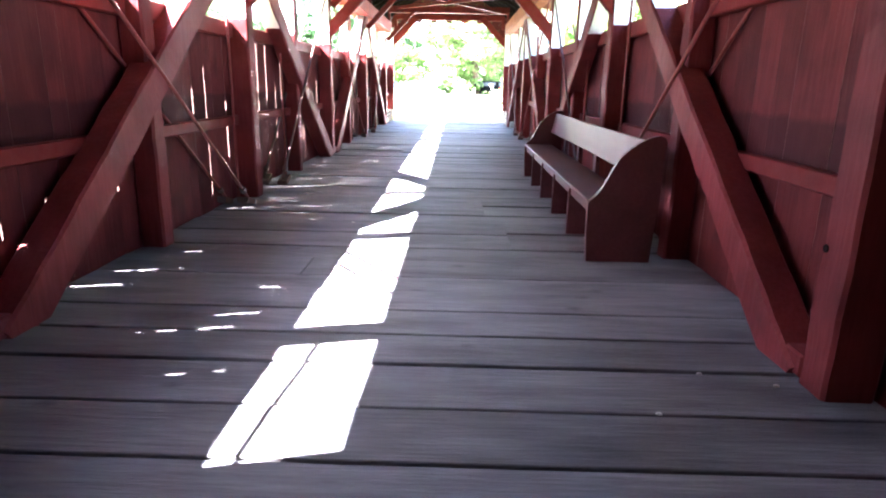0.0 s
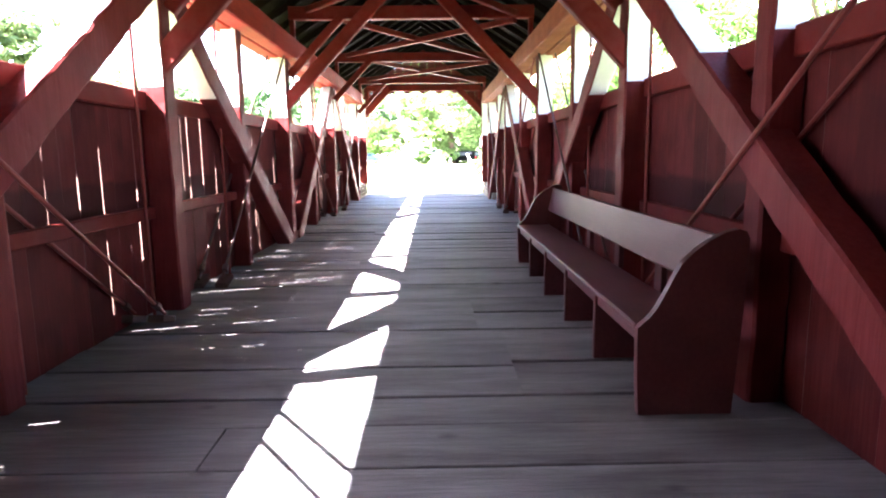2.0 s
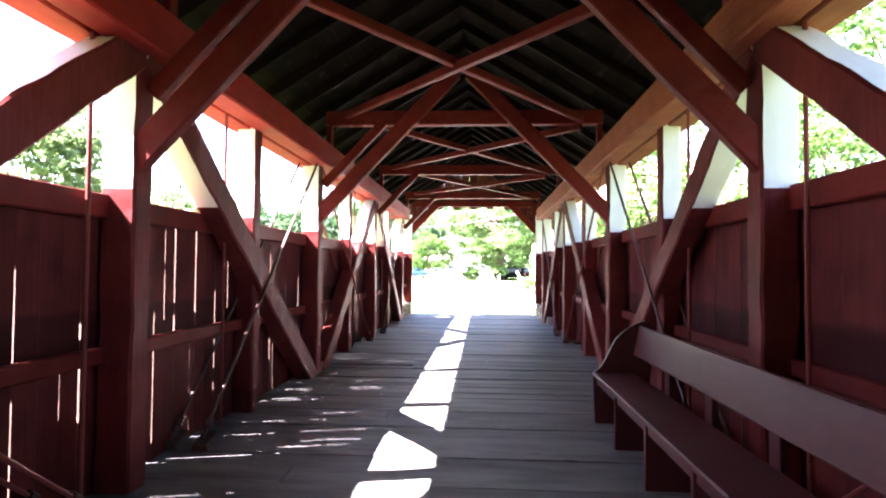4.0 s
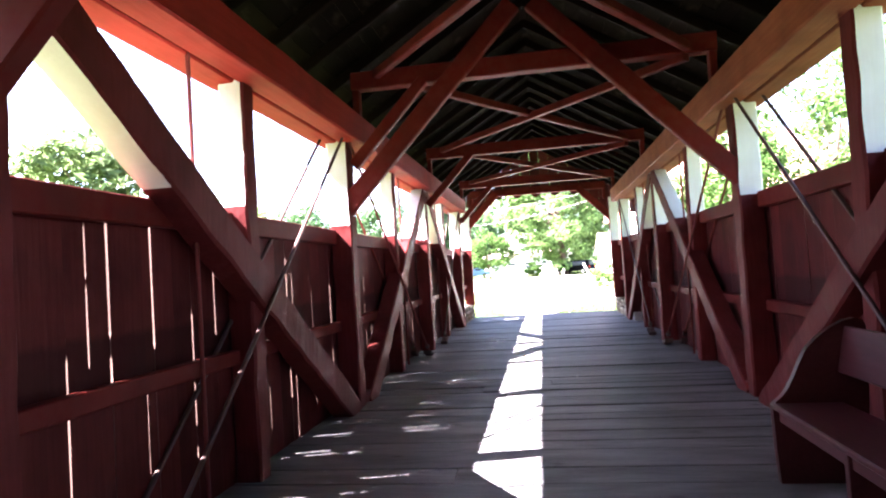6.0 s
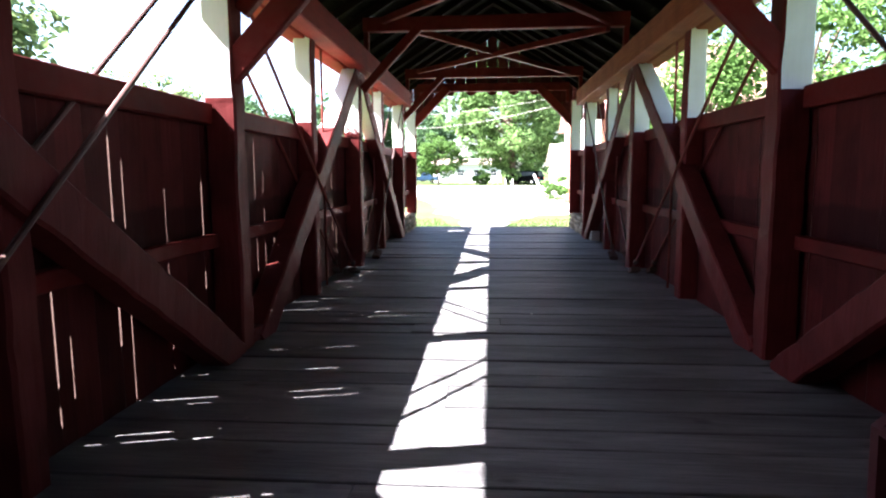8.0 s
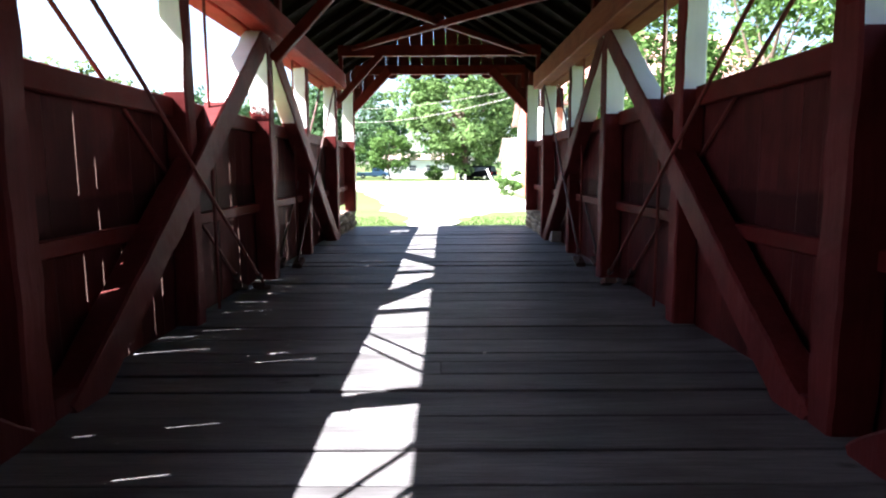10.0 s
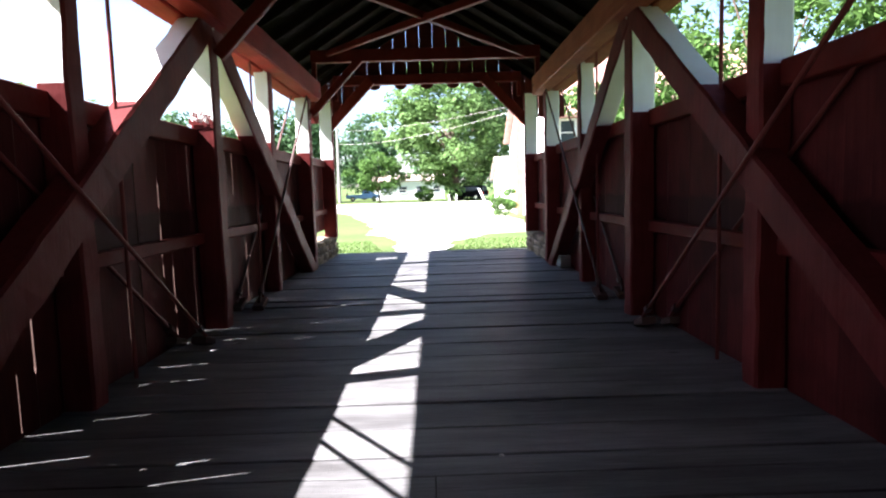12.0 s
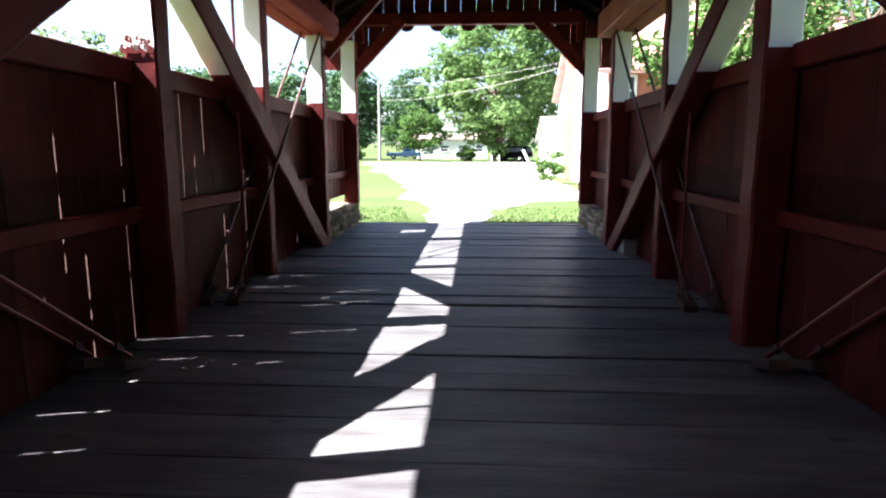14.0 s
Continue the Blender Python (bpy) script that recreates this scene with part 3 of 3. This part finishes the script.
    bmesh.ops.recalc_face_normals(bm, faces=bm.faces)
    return bm


for y in (1.93, 6.27):
    part("end_panel", bench_end(y), RED_BENCH, bench)
part("seat", timber((1.435, 1.975, 0.44), (1.435, 6.27, 0.44), 0.38, 0.035, (1, 0, 0), 0.003, 0.008, 0.3), RED_BENCH, bench, "worn scuffed seat board")
part("seat_rail", timber((1.29, 1.975, 0.385), (1.29, 6.27, 0.385), 0.022, 0.07, (1, 0, 0), 0.002, 0.004, 0.5), RED_BENCH, bench)
part("backrest", timber((1.645, 1.975, 0.755), (1.645, 6.27, 0.755), 0.03, 0.27, (1, 0, -0.2), 0.003, 0.008, 0.3), RED_BENCH, bench)
for y in (2.79, 3.67, 4.55, 5.43):
    part("leg", boxed(1.262, 1.62, y, y + 0.04, 0, 0.42, bevel=0.004), RED_BENCH, bench)
    part("back_support", boxed(1.665, 1.705, y - 0.02, y + 0.1, 0.0, 0.84, bevel=0.006), RED_BENCH, bench)

bench.location += Vector((0.04, 0.06, 0))

# loose block by the truss foot at the far end
tagged(part("block", boxed(1.93, 2.1, 16.4, 16.85, 0.0, 0.19, bevel=0.012), BLOCKWOOD), "weathered grey block on the deck beside the truss foot", "block")

# grit on the deck
random.seed(31)
for px, py in ((1.15, -0.22), (1.45, 0.15), (1.75, 0.05), (0.35, 9.95), (-0.62, 3.1)):
    bm = bmesh.new()
    bmesh.ops.create_icosphere(bm, subdivisions=1, radius=0.012)
    for v in bm.verts:
        v.co = Vector((v.co.x * 1.3 + px, v.co.y + py, v.co.z * 0.6 + 0.003)) + noise.noise_vector(v.co * 90) * 0.003
    tagged(part("pebble", bm, GRAVEL), "small pale pebble lying on the deck planks", "pebble", "grit on the deck")

# ---- outside: trees ----
def leaves(rng, centers, radii, count, size):
    """Many small two-sided leaf blades round clump centres."""
    pick = rng.integers(0, len(centers), count)
    d = rng.normal(size=(count, 3))
    d /= np.linalg.norm(d, axis=1)[:, None]
    pos = centers[pick] + d * (radii[pick] * rng.uniform(0.55, 1.08, count) ** 0.7)[:, None] * np.array([1.0, 1.0, 0.62])
    nrm = d * 0.5 + rng.normal(size=(count, 3)) * 0.5 + np.array([0, 0, 0.7])
    nrm /= np.linalg.norm(nrm, axis=1)[:, None]
    ref = rng.normal(size=(count, 3))
    u = np.cross(nrm, ref)
    u /= np.linalg.norm(u, axis=1)[:, None]
    v = np.cross(nrm, u)
    sz = size * rng.uniform(0.6, 1.35, count)[:, None]
    tip = nrm * sz * 0.18
    quad = np.stack([pos - u * sz, pos + v * sz * 0.55 + tip, pos + u * sz, pos - v * sz * 0.55 + tip], axis=1).reshape(-1, 3)
    faces = np.arange(count * 4).reshape(-1, 4)
    return quad.tolist(), faces.tolist()


def crown_clumps(rng, base, rx, ry, rz, n, cr):
    """Clump centres filling an uneven egg, denser at its outside."""
    d = rng.normal(size=(n, 3))
    d /= np.linalg.norm(d, axis=1)[:, None]
    r = rng.uniform(0.35, 1.0, n) ** 0.5
    wob = 1 + 0.16 * np.sin(d[:, 0] * 5 + 1.3) + 0.14 * np.cos(d[:, 2] * 7 + d[:, 1] * 4)
    c = np.array(base) + d * (r * wob)[:, None] * np.array([rx, ry, rz])
    return c, cr * rng.uniform(0.6, 1.3, n)


def tree(x, y, height, rx, trunk_h, trunk_r, seed, label, material, clumps, count, size, cr, name="tree"):
    rng = np.random.default_rng(seed)
    t = group(name, label, "tree", at=(x, y, -0.1))
    cz = (height + trunk_h) / 2
    c, r = crown_clumps(rng, (x, y, cz), rx, rx, (height - trunk_h) / 2, clumps, cr)
    bm = bmesh.new()
    bends = [Vector((x + rng.normal() * 0.05 * i, y + rng.normal() * 0.05 * i, -0.15 + i * (cz * 0.9) / 5)) for i in range(6)]
    for i in range(5):
        m = Matrix.Translation((bends[i] + bends[i + 1]) / 2) @ (bends[i + 1] - bends[i]).to_track_quat("Z", "Y").to_matrix().to_4x4()
        bmesh.ops.create_cone(bm, cap_ends=False, segments=9, radius1=trunk_r * (1.25 if i == 0 else 1 - i * 0.15), radius2=trunk_r * (0.85 - i * 0.15), depth=(bends[i + 1] - bends[i]).length, matrix=m)
    for i in range(min(14, clumps)):
        a = bends[2].lerp(bends[5], rng.uniform(0, 1))
        b = Vector(c[i])
        if (b - a).length > 0.3:
            m = Matrix.Translation((a + b) / 2) @ (b - a).to_track_quat("Z", "Y").to_matrix().to_4x4()
            bmesh.ops.create_cone(bm, cap_ends=False, segments=6, radius1=trunk_r * 0.3, radius2=trunk_r * 0.06, depth=(b - a).length, matrix=m)
    part("trunk", bm, BARK, t)
    vs, fs = leaves(rng, c, r, count, size)
    mesh_object("crown", vs, fs, material, t)
    return t


tree(2.7, 84, 18.5, 8.6, 2.3, 0.55, 1, "large bright green maple with a broad round crown", LEAF_MAPLE, 300, 42000, 0.25, 1.45)
tree(-6.8, 84, 6.0, 3.4, 1.0, 0.12, 2, "small pale green young tree on the lawn", LEAF, 50, 4500, 0.2, 0.8)
for i, (x, y, h, r) in enumerate(((-18, 96, 12, 4.5), (-26, 98, 13, 7), (-13, 122, 13.5, 6), (-36, 90, 12, 8), (-47, 84, 12, 8), (22, 118, 18, 9), (-60, 78, 12, 9))):
    tree(x, y, h, r, 1.2, 0.4, 30 + i, "deep green tree standing beyond the yard", LEAF_DARK, 90, 8000, 0.34, 1.7)
for i, (x, y, h, r) in enumerate(((11, 15.5, 9.5, 4.2), (13, 9, 10, 4.5), (12, 22, 8.0, 3.4), (16, 3, 11, 5), (14, -5, 10, 5), (20, 18, 12, 5), (10.5, 27, 10, 3.6), (15, 31, 11, 4.2), (6.7, 25.4, 6.4, 1.9))):
    tree(x, y, h, r, 1.4, 0.22, 60 + i, "leafy bright green tree beside the bridge", LEAF, 70, 5200, 0.12, 0.75)
for i, (x, y, h, r) in enumerate(((-16, 22.5, 7.5, 2.6), (-22, 44, 7.3, 4), (-30, 52, 8.6, 5), (-30, 34, 7.4, 5), (-40, 44, 10, 6), (-26, 22, 6.2, 4))):
    tree(x, y, h, r, 1.0, 0.2, 80 + i, "pale green tree out in the sun beyond the bridge side", LEAF_PALE, 60, 4200, 0.19, 1.0)
for i, (x, y, h, r) in enumerate(((-13.5, 3.4, 7.2, 2.3),)):
    tree(x, y, h, r, 2.2, 0.3, 92 + i, "thin-crowned pale green tree with a stout grey trunk", LEAF_PALE, 30, 2600, 0.14, 0.7)

# out of view: trees added to hold back sky light on the near faces
for i, (x, y, h, r) in enumerate(((-10.5, -4.2, 8.5, 3.2), (-10.5, -9.5, 10, 4), (-11, -16, 11, 5), (-17, -7, 11, 4.5))):
    tree(x, y, h, r, 1.0, 0.3, 110 + i, "unseen dense deep green tree added to block sky light from behind", LEAF_DARK, 110, 9000, 0.2, 0.9)

# far woods round the whole place, one mass
rng = np.random.default_rng(7)
ang = rng.uniform(0, 2 * math.pi, 520)
rad = rng.uniform(150, 190, 520)
cent = np.stack([np.cos(ang) * rad, np.sin(ang) * rad + 20, rng.uniform(1, 9, 520) + 2 * np.sin(ang * 7)], axis=1)
vs, fs = leaves(rng, cent, rng.uniform(4, 7, 520), 30000, 0.9)
tagged(mesh_object("far_woods", vs, fs, LEAF_DARK), "hazy green far woods along the horizon", "woods", kind="stuff")


def shrub(x, y, r, seed, label, tall=1.0):
    rng = np.random.default_rng(seed)
    c, rr = crown_clumps(rng, (x, y, r * 0.6 * tall - 0.1), r * 0.7, r * 0.7, r * 0.55 * tall, 16, r * 0.32)
    vs, fs = leaves(rng, c, rr, 1500, r * 0.09)
    tagged(mesh_object("shrub", vs, fs, LEAF), label, "shrub", "shrubs by the yard")


shrub(3.15, 34.1, 0.85, 11, "loose upright green shrub beside the white house", 1.5)
shrub(-1.2, 84, 1.6, 12, "clipped green shrub under the maple")
shrub(-15.2, 86, 1.6, 13, "yellow-green bush beside the utility pole")
shrub(-2.4, 21.2, 0.3, 14, "low green weeds beside the stone wall")


# ---- outside: houses ----
def house(name, label, x0, x1, y0, y1, wall_z, ridge_z, along, wall_m, roof_m, windows, over=0.35):
    h = group(name, label, "house", at=((x0 + x1) / 2, (y0 + y1) / 2, -0.1))
    n = int((wall_z + 0.1) / 0.2)
    bm = bmesh.new()
    rings = []
    for i in range(n):   # lapped siding courses
        for z, o in ((-0.1 + i * 0.2, 0.02), (0.1 + i * 0.2, 0.0)):
            rings.append([bm.verts.new(p) for p in ((x0 - o, y0 - o, z), (x1 + o, y0 - o, z), (x1 + o, y1 + o, z), (x0 - o, y1 + o, z))])
    for r, q in zip(rings, rings[1:]):
        for i in range(4):
            bm.faces.new((r[i], r[(i + 1) % 4], q[(i + 1) % 4], q[i]))
    top = -0.1 + n * 0.2
    a, b, c, d = rings[-1]
    if along == "y":
        xm = (x0 + x1) / 2
        bm.faces.new((a, b, bm.verts.new((xm, y0, ridge_z))))
        bm.faces.new((c, d, bm.verts.new((xm, y1, ridge_z))))
    else:
        ym = (y0 + y1) / 2
        bm.faces.new((b, c, bm.verts.new((x1, ym, ridge_z))))
        bm.faces.new((d, a, bm.verts.new((x0, ym, ridge_z))))
    bmesh.ops.recalc_face_normals(bm, faces=bm.faces)
    part("wall", bm, wall_m, h)
    bm = bmesh.new()
    th = 0.14
    if along == "y":
        xm = (x0 + x1) / 2
        sl = (ridge_z - top) / (xm - x0)
        for s in (-1, 1):
            xe = xm + s * (xm - x0 + over)
            ze = top - over * sl
            vv = [bm.verts.new(p) for yy in (y0 - over, y1 + over) for p in ((xe, yy, ze), (xm, yy, ridge_z), (xm, yy, ridge_z + th), (xe, yy, ze + th))]
            for q in ((0, 1, 2, 3), (7, 6, 5, 4), (0, 4, 5, 1), (1, 5, 6, 2), (2, 6, 7, 3), (3, 7, 4, 0)):
                bm.faces.new([vv[i] for i in q])
    else:
        ym = (y0 + y1) / 2
        sl = (ridge_z - top) / (ym - y0)
        for s in (-1, 1):
            ye = ym + s * (ym - y0 + over)
            ze = top - over * sl
            vv = [bm.verts.new(p) for xx in (x0 - over, x1 + over) for p in ((xx, ye, ze), (xx, ym, ridge_z), (xx, ym, ridge_z + th), (xx, ye, ze + th))]
            for q in ((0, 1, 2, 3), (7, 6, 5, 4), (0, 4, 5, 1), (1, 5, 6, 2), (2, 6, 7, 3), (3, 7, 4, 0)):
                bm.faces.new([vv[i] for i in q])
    bmesh.ops.recalc_face_normals(bm, faces=bm.faces)
    part("roof", bm, roof_m, h)
    for face, a, z, w, hh, trim in windows:
        win = None
        if face == "y0":
            win = part("window", boxed(a - w / 2, a + w / 2, y0 - 0.05, y0 + 0.02, z, z + hh), GLASS, h)
            bars = [(a - w / 2 - 0.09, a - w / 2, z - 0.09, z + hh + 0.09), (a + w / 2, a + w / 2 + 0.09, z - 0.09, z + hh + 0.09),
                    (a - w / 2, a + w / 2, z - 0.09, z), (a - w / 2, a + w / 2, z + hh, z + hh + 0.09), (a - w / 2, a + w / 2, z + hh / 2 - 0.025, z + hh / 2 + 0.025)]
            for b in bars:
                part("frame_bar", boxed(b[0], b[1], y0 - 0.09, y0 - 0.02, b[2], b[3]), trim, win)
        else:
            win = part("window", boxed(x0 - 0.05, x0 + 0.02, a - w / 2, a + w / 2, z, z + hh), GLASS, h)
            bars = [(a - w / 2 - 0.09, a - w / 2, z - 0.09, z + hh + 0.09), (a + w / 2, a + w / 2 + 0.09, z - 0.09, z + hh + 0.09),
                    (a - w / 2, a + w / 2, z - 0.09, z), (a - w / 2, a + w / 2, z + hh, z + hh + 0.09), (a - w / 2, a + w / 2, z + hh / 2 - 0.025, z + hh / 2 + 0.025)]
            for b in bars:
                part("frame_bar", boxed(x0 - 0.09, x0 - 0.02, b[0], b[1], b[2], b[3]), trim, win)
    return h


hs = house("house", "brick fronted house with a white gable side and faded pink roof", 4.4, 13.5, 30.0, 42.0, 4.1, 7.4, "x", SIDING, ROOFRED,
           [("y0", 5.0, 2.75, 0.5, 0.85, SIDING), ("y0", 7.6, 2.75, 0.8, 1.0, SIDING), ("y0", 10.6, 2.75, 0.8, 1.0, SIDING), ("y0", 6.4, 0.8, 0.9, 1.2, SIDING), ("y0", 9.6, 0.8, 0.9, 1.2, SIDING), ("x0", 33.5, 1.0, 0.9, 1.3, SIDING), ("x0", 40.2, 1.0, 0.9, 1.3, SIDING)])
part("brick_front", boxed(4.42, 13.48, 29.955, 29.985, -0.1, 4.05), BRICK, hs, "red brick front")
part("chimney", boxed(4.05, 4.37, 37.2, 37.65, -0.1, 8.2, bevel=0.01), BRICK, hs, "red brick chimney")
house("garage", "pale garage with a low brown roof", 5.2, 10.5, 53, 60, 2.3, 3.6, "x", SIDING, ROOFTILE, [("y0", 6.5, 1.0, 0.9, 1.0, SIDING)])
house("mobile_home", "long low white mobile home beyond the trees", -9.5, 1.6, 106, 110.5, 2.9, 3.7, "x", SIDING, ROOFTILE,
      [("y0", -7.8, 1.0, 1.2, 0.9, SIDING), ("y0", -5.0, 1.0, 1.2, 0.9, SIDING), ("y0", -2.2, 1.0, 1.2, 0.9, SIDING), ("y0", 0.4, 1.0, 1.0, 0.9, SIDING)])


# ---- outside: vehicles ----
def vehicle(name, label, x, y, turn, length, width, height, paint, suv):
    car = group(name, label, "car")
    L, H = length, height
    prof = [(-L / 2, 0.42), (-L / 2 + 0.03, 0.95), (-L / 2 + 0.12, H * 0.60), (-L / 2 + 0.28, H - 0.08), (-L / 2 + 0.5, H), (L * 0.10, H), (L * 0.2, H - 0.06), (L * 0.33, H * 0.62),
            (L / 2 - 0.15, H * 0.56), (L / 2, H * 0.45), (L / 2, 0.4)] if suv else \
           [(-L / 2, 0.4), (-L / 2, 0.85), (-L / 2 + 0.1, 0.95), (-L * 0.05, 0.95), (0.0, H), (L * 0.2, H), (L * 0.3, 1.0), (L / 2 - 0.1, 0.92), (L / 2, 0.75), (L / 2, 0.38)]
    bm = bmesh.new()
    ring = []
    for yy, inset in ((-width / 2, 0), (width / 2, 0)):
        row = []
        for px, pz in prof:
            i = 0.16 if pz > H * 0.7 else 0.0
            row.append(bm.verts.new((px, yy - math.copysign(i, yy), pz)))
        ring.append(row)
    n = len(prof)
    for i in range(n):
        k = (i + 1) % n
        bm.faces.new((ring[0][i], ring[0][k], ring[1][k], ring[1][i]))
    bm.faces.new(ring[0][::-1]); bm.faces.new(ring[1])
    bmesh.ops.recalc_face_normals(bm, faces=bm.faces)
    bmesh.ops.bevel(bm, geom=bm.edges[:], offset=0.04, segments=2, affect="EDGES")
    part("body", bm, paint, car)
    zg0, zg1 = (H * 0.63, H - 0.14) if suv else (1.0, H - 0.1)
    for s in (-1, 1):
        xa, xb = (-L / 2 + 0.5, L * 0.15) if suv else (0.12, L * 0.2)
        bm = boxed(xa, xb, s * (width / 2 - 0.11), s * (width / 2 - 0.05), zg0, zg1, bevel=0.02)
        part("side_window", bm, GLASS, car)
        for wx in (-L * 0.31, L * 0.31):
            w = part("wheel", rod((wx, s * (width / 2 - 0.2), 0.34), (wx, s * (width / 2 + 0.01), 0.34), 0.35, 20), TYRE, car)
            part("rim", rod((wx, s * (width / 2 - 0.02), 0.34), (wx, s * (width / 2 + 0.02), 0.34), 0.2, 14), CHROME, w)
        part("tail_lamp", boxed(-L / 2 - 0.015, -L / 2 + 0.05, s * (width / 2 - 0.3), s * (width / 2 - 0.1), 0.75, 1.0, bevel=0.01), TAIL, car)
    part("rear_window", boxed(-L / 2 + 0.1, -L / 2 + 0.2, -width / 2 + 0.3, width / 2 - 0.3, zg0, zg1 - 0.05, bevel=0.02), GLASS, car)
    part("bumper", boxed(-L / 2 - 0.06, -L / 2 + 0.05, -width / 2 + 0.08, width / 2 - 0.08, 0.42, 0.58, bevel=0.02), CHROME, car)
    car.matrix_world = pose(x, y, -0.1, 0, 0, turn)
    return car


vehicle("suv", "black sport utility car parked under the maple", 4.2, 83, 150, 4.7, 1.85, 1.75, CARBLACK, True)
vehicle("pickup", "light blue pickup truck parked by the trees", -11.0, 103, 5, 5.2, 1.8, 1.55, CARBLUE, False)

# ---- outside: pole, wires, posts ----
pole = group("utility_pole", "weathered grey wooden utility pole with wires", "utility pole", at=(-12.5, 89, -0.1))
bm = bmesh.new()
bmesh.ops.create_cone(bm, cap_ends=True, segments=10, radius1=0.2, radius2=0.14, depth=10, matrix=Matrix.Translation((-12.5, 89, 4.9)))
part("shaft", bm, POLEWOOD, pole)


def wire(a, b, sag, parent):
    a, b = Vector(a), Vector(b)
    bm = bmesh.new()
    n = 14
    pts = [a.lerp(b, i / n) - Vector((0, 0, sag * 4 * (i / n) * (1 - i / n))) for i in range(n + 1)]
    for p, q in zip(pts, pts[1:]):
        rod(p, q, 0.014, 5, bm)
    part("wire", bm, POLEWOOD, parent)


wire((-12.5, 88.9, 9.25), (14, 52, 9.0), 0.9, pole)
wire((-12.5, 88.9, 7.6), (7, 40, 6.0), 0.8, pole)
for x, y in ((1.4, 65), (2.1, 65)):
    tagged(part("marker_post", boxed(x - 0.05, x + 0.05, y - 0.05, y + 0.05, -0.1, 0.8, bevel=0.015), WHITE), "short white wooden marker post at the yard edge", "post", "marker posts")

board = boxed(-0.07, 0.07, -0.03, 0.03, -0.08, 1.5, bevel=0.01)
bmesh.ops.transform(board, matrix=pose(3.4, 45.2, -0.1, 0, -24, 0), verts=board.verts)
tagged(part("leaning_post", board, WHITE), "white board post leaning over in the gravel yard", "post")

# lawn tufts beyond the deck
rng = np.random.default_rng(4)
vs, fs = [], []
for i in range(9000):
    x, y = rng.uniform(-4.5, 4.5), rng.uniform(19.8, 25.0)
    if abs(x + 0.35) < 0.55 + (y - 19.8) * 0.2 or (y > 23.6 and abs(x) < 3.5):
        continue
    hgt = rng.uniform(0.03, 0.09) + (0.06 if y < 20.15 else 0)
    a = rng.uniform(0, math.pi)
    dx, dy = math.cos(a) * 0.012, math.sin(a) * 0.012
    lx, ly = rng.normal() * 0.03, rng.normal() * 0.03
    b = len(vs)
    vs += [(x - dx, y - dy, -0.11), (x + dx, y + dy, -0.11), (x + lx, y + ly, -0.11 + hgt)]
    fs.append((b, b + 1, b + 2))
tagged(mesh_object("grass", vs, fs, BLADE), "short bright green grass at the end of the deck", "grass", kind="stuff")

# ---- deck planks ----
floor = group("floor", "weathered grey timber plank deck of the bridge", "floor", "structure")
part("stringers", boxed(-2.1, 2.1, Y0, Y1 - 0.02, -0.115, -0.07), SHADED_WOOD, floor)
random.seed(12)


def plank(xa, xb, ya, yb):
    z = random.uniform(-0.013, 0.0)
    bm = bmesh.new()
    n = 8
    tilt = random.uniform(-0.004, 0.004)
    rows = []
    ph = random.uniform(0, 100)
    for i in range(n + 1):
        x = xa + (xb - xa) * i / n
        wob0, wob1 = noise.noise((x * 1.3, ya, ph)) * 0.005, noise.noise((x * 1.3, yb, ph + 9)) * 0.005
        c = 0.0045
        za = z - abs(tilt) + tilt
        zb = z - abs(tilt) - tilt
        rows.append([bm.verts.new(p) for p in ((x, ya + wob0, -0.065), (x, ya + wob0, za - c), (x, ya + c + wob0, za), (x, yb - c - wob1, zb), (x, yb - wob1, zb - c), (x, yb - wob1, -0.065))])
    for r, q in zip(rows, rows[1:]):
        for i in range(5):
            bm.faces.new((r[i], r[i + 1], q[i + 1], q[i]))
    bm.faces.new(rows[0][::-1]); bm.faces.new(rows[-1])
    bmesh.ops.recalc_face_normals(bm, faces=bm.faces)
    part("plank", bm, PLANK, floor)


# joints between planks, some of them known
JOINTS = [-0.58, -0.21, 0.2, 0.55, 0.9, 1.23, 1.54, 1.95, 2.32, 2.78, 3.22, 3.6, 4.0, 4.6, 4.92, 5.22, 5.76, 6.08, 6.41]
JOINTS += [9.79, 10.0, 10.34, 10.72, 11.0, 11.29, 11.71, 12.1, 12.34]
STEPS = {2.78: (0.78, 0.085), 4.0: (0.62, 0.1)}         # where the planks of one side end short of the other's joint
edges, y = [], Y0
while y < Y1:
    edges.append(y)
    y += random.choice((0.22, 0.28, 0.31, 0.35, 0.38))
for lo, hi in ((-0.58, 6.41), (9.79, 12.34)):
    edges = [e for e in edges if not lo - 0.22 < e < hi + 0.22]
edges = sorted(edges + JOINTS)
if edges[-1] > Y1 - 0.2:
    edges.pop()
edges.append(Y1)
for y, y_next in zip(edges, edges[1:]):
    w = y_next - y
    g = random.choice((0.009, 0.012, 0.015, 0.02))
    if y in STEPS or y_next in STEPS:
        xs = STEPS[y][0] if y in STEPS else STEPS[y_next][0]
        plank(-2.12, xs - 0.0006, y, y + w - g)
        plank(xs + 0.0006, 2.12, y + (STEPS[y][1] if y in STEPS else 0), y + w + (STEPS[y_next][1] if y_next in STEPS else 0) - g)
    elif random.random() < 0.3:
        xs = random.uniform(-1.2, 1.4)
        plank(-2.12, xs - 0.003, y, y + w - g)
        plank(xs + 0.003, 2.12, y + random.uniform(-0.004, 0.004), y + w - g)
    else:
        plank(-2.12, 2.12, y, y + w - g)
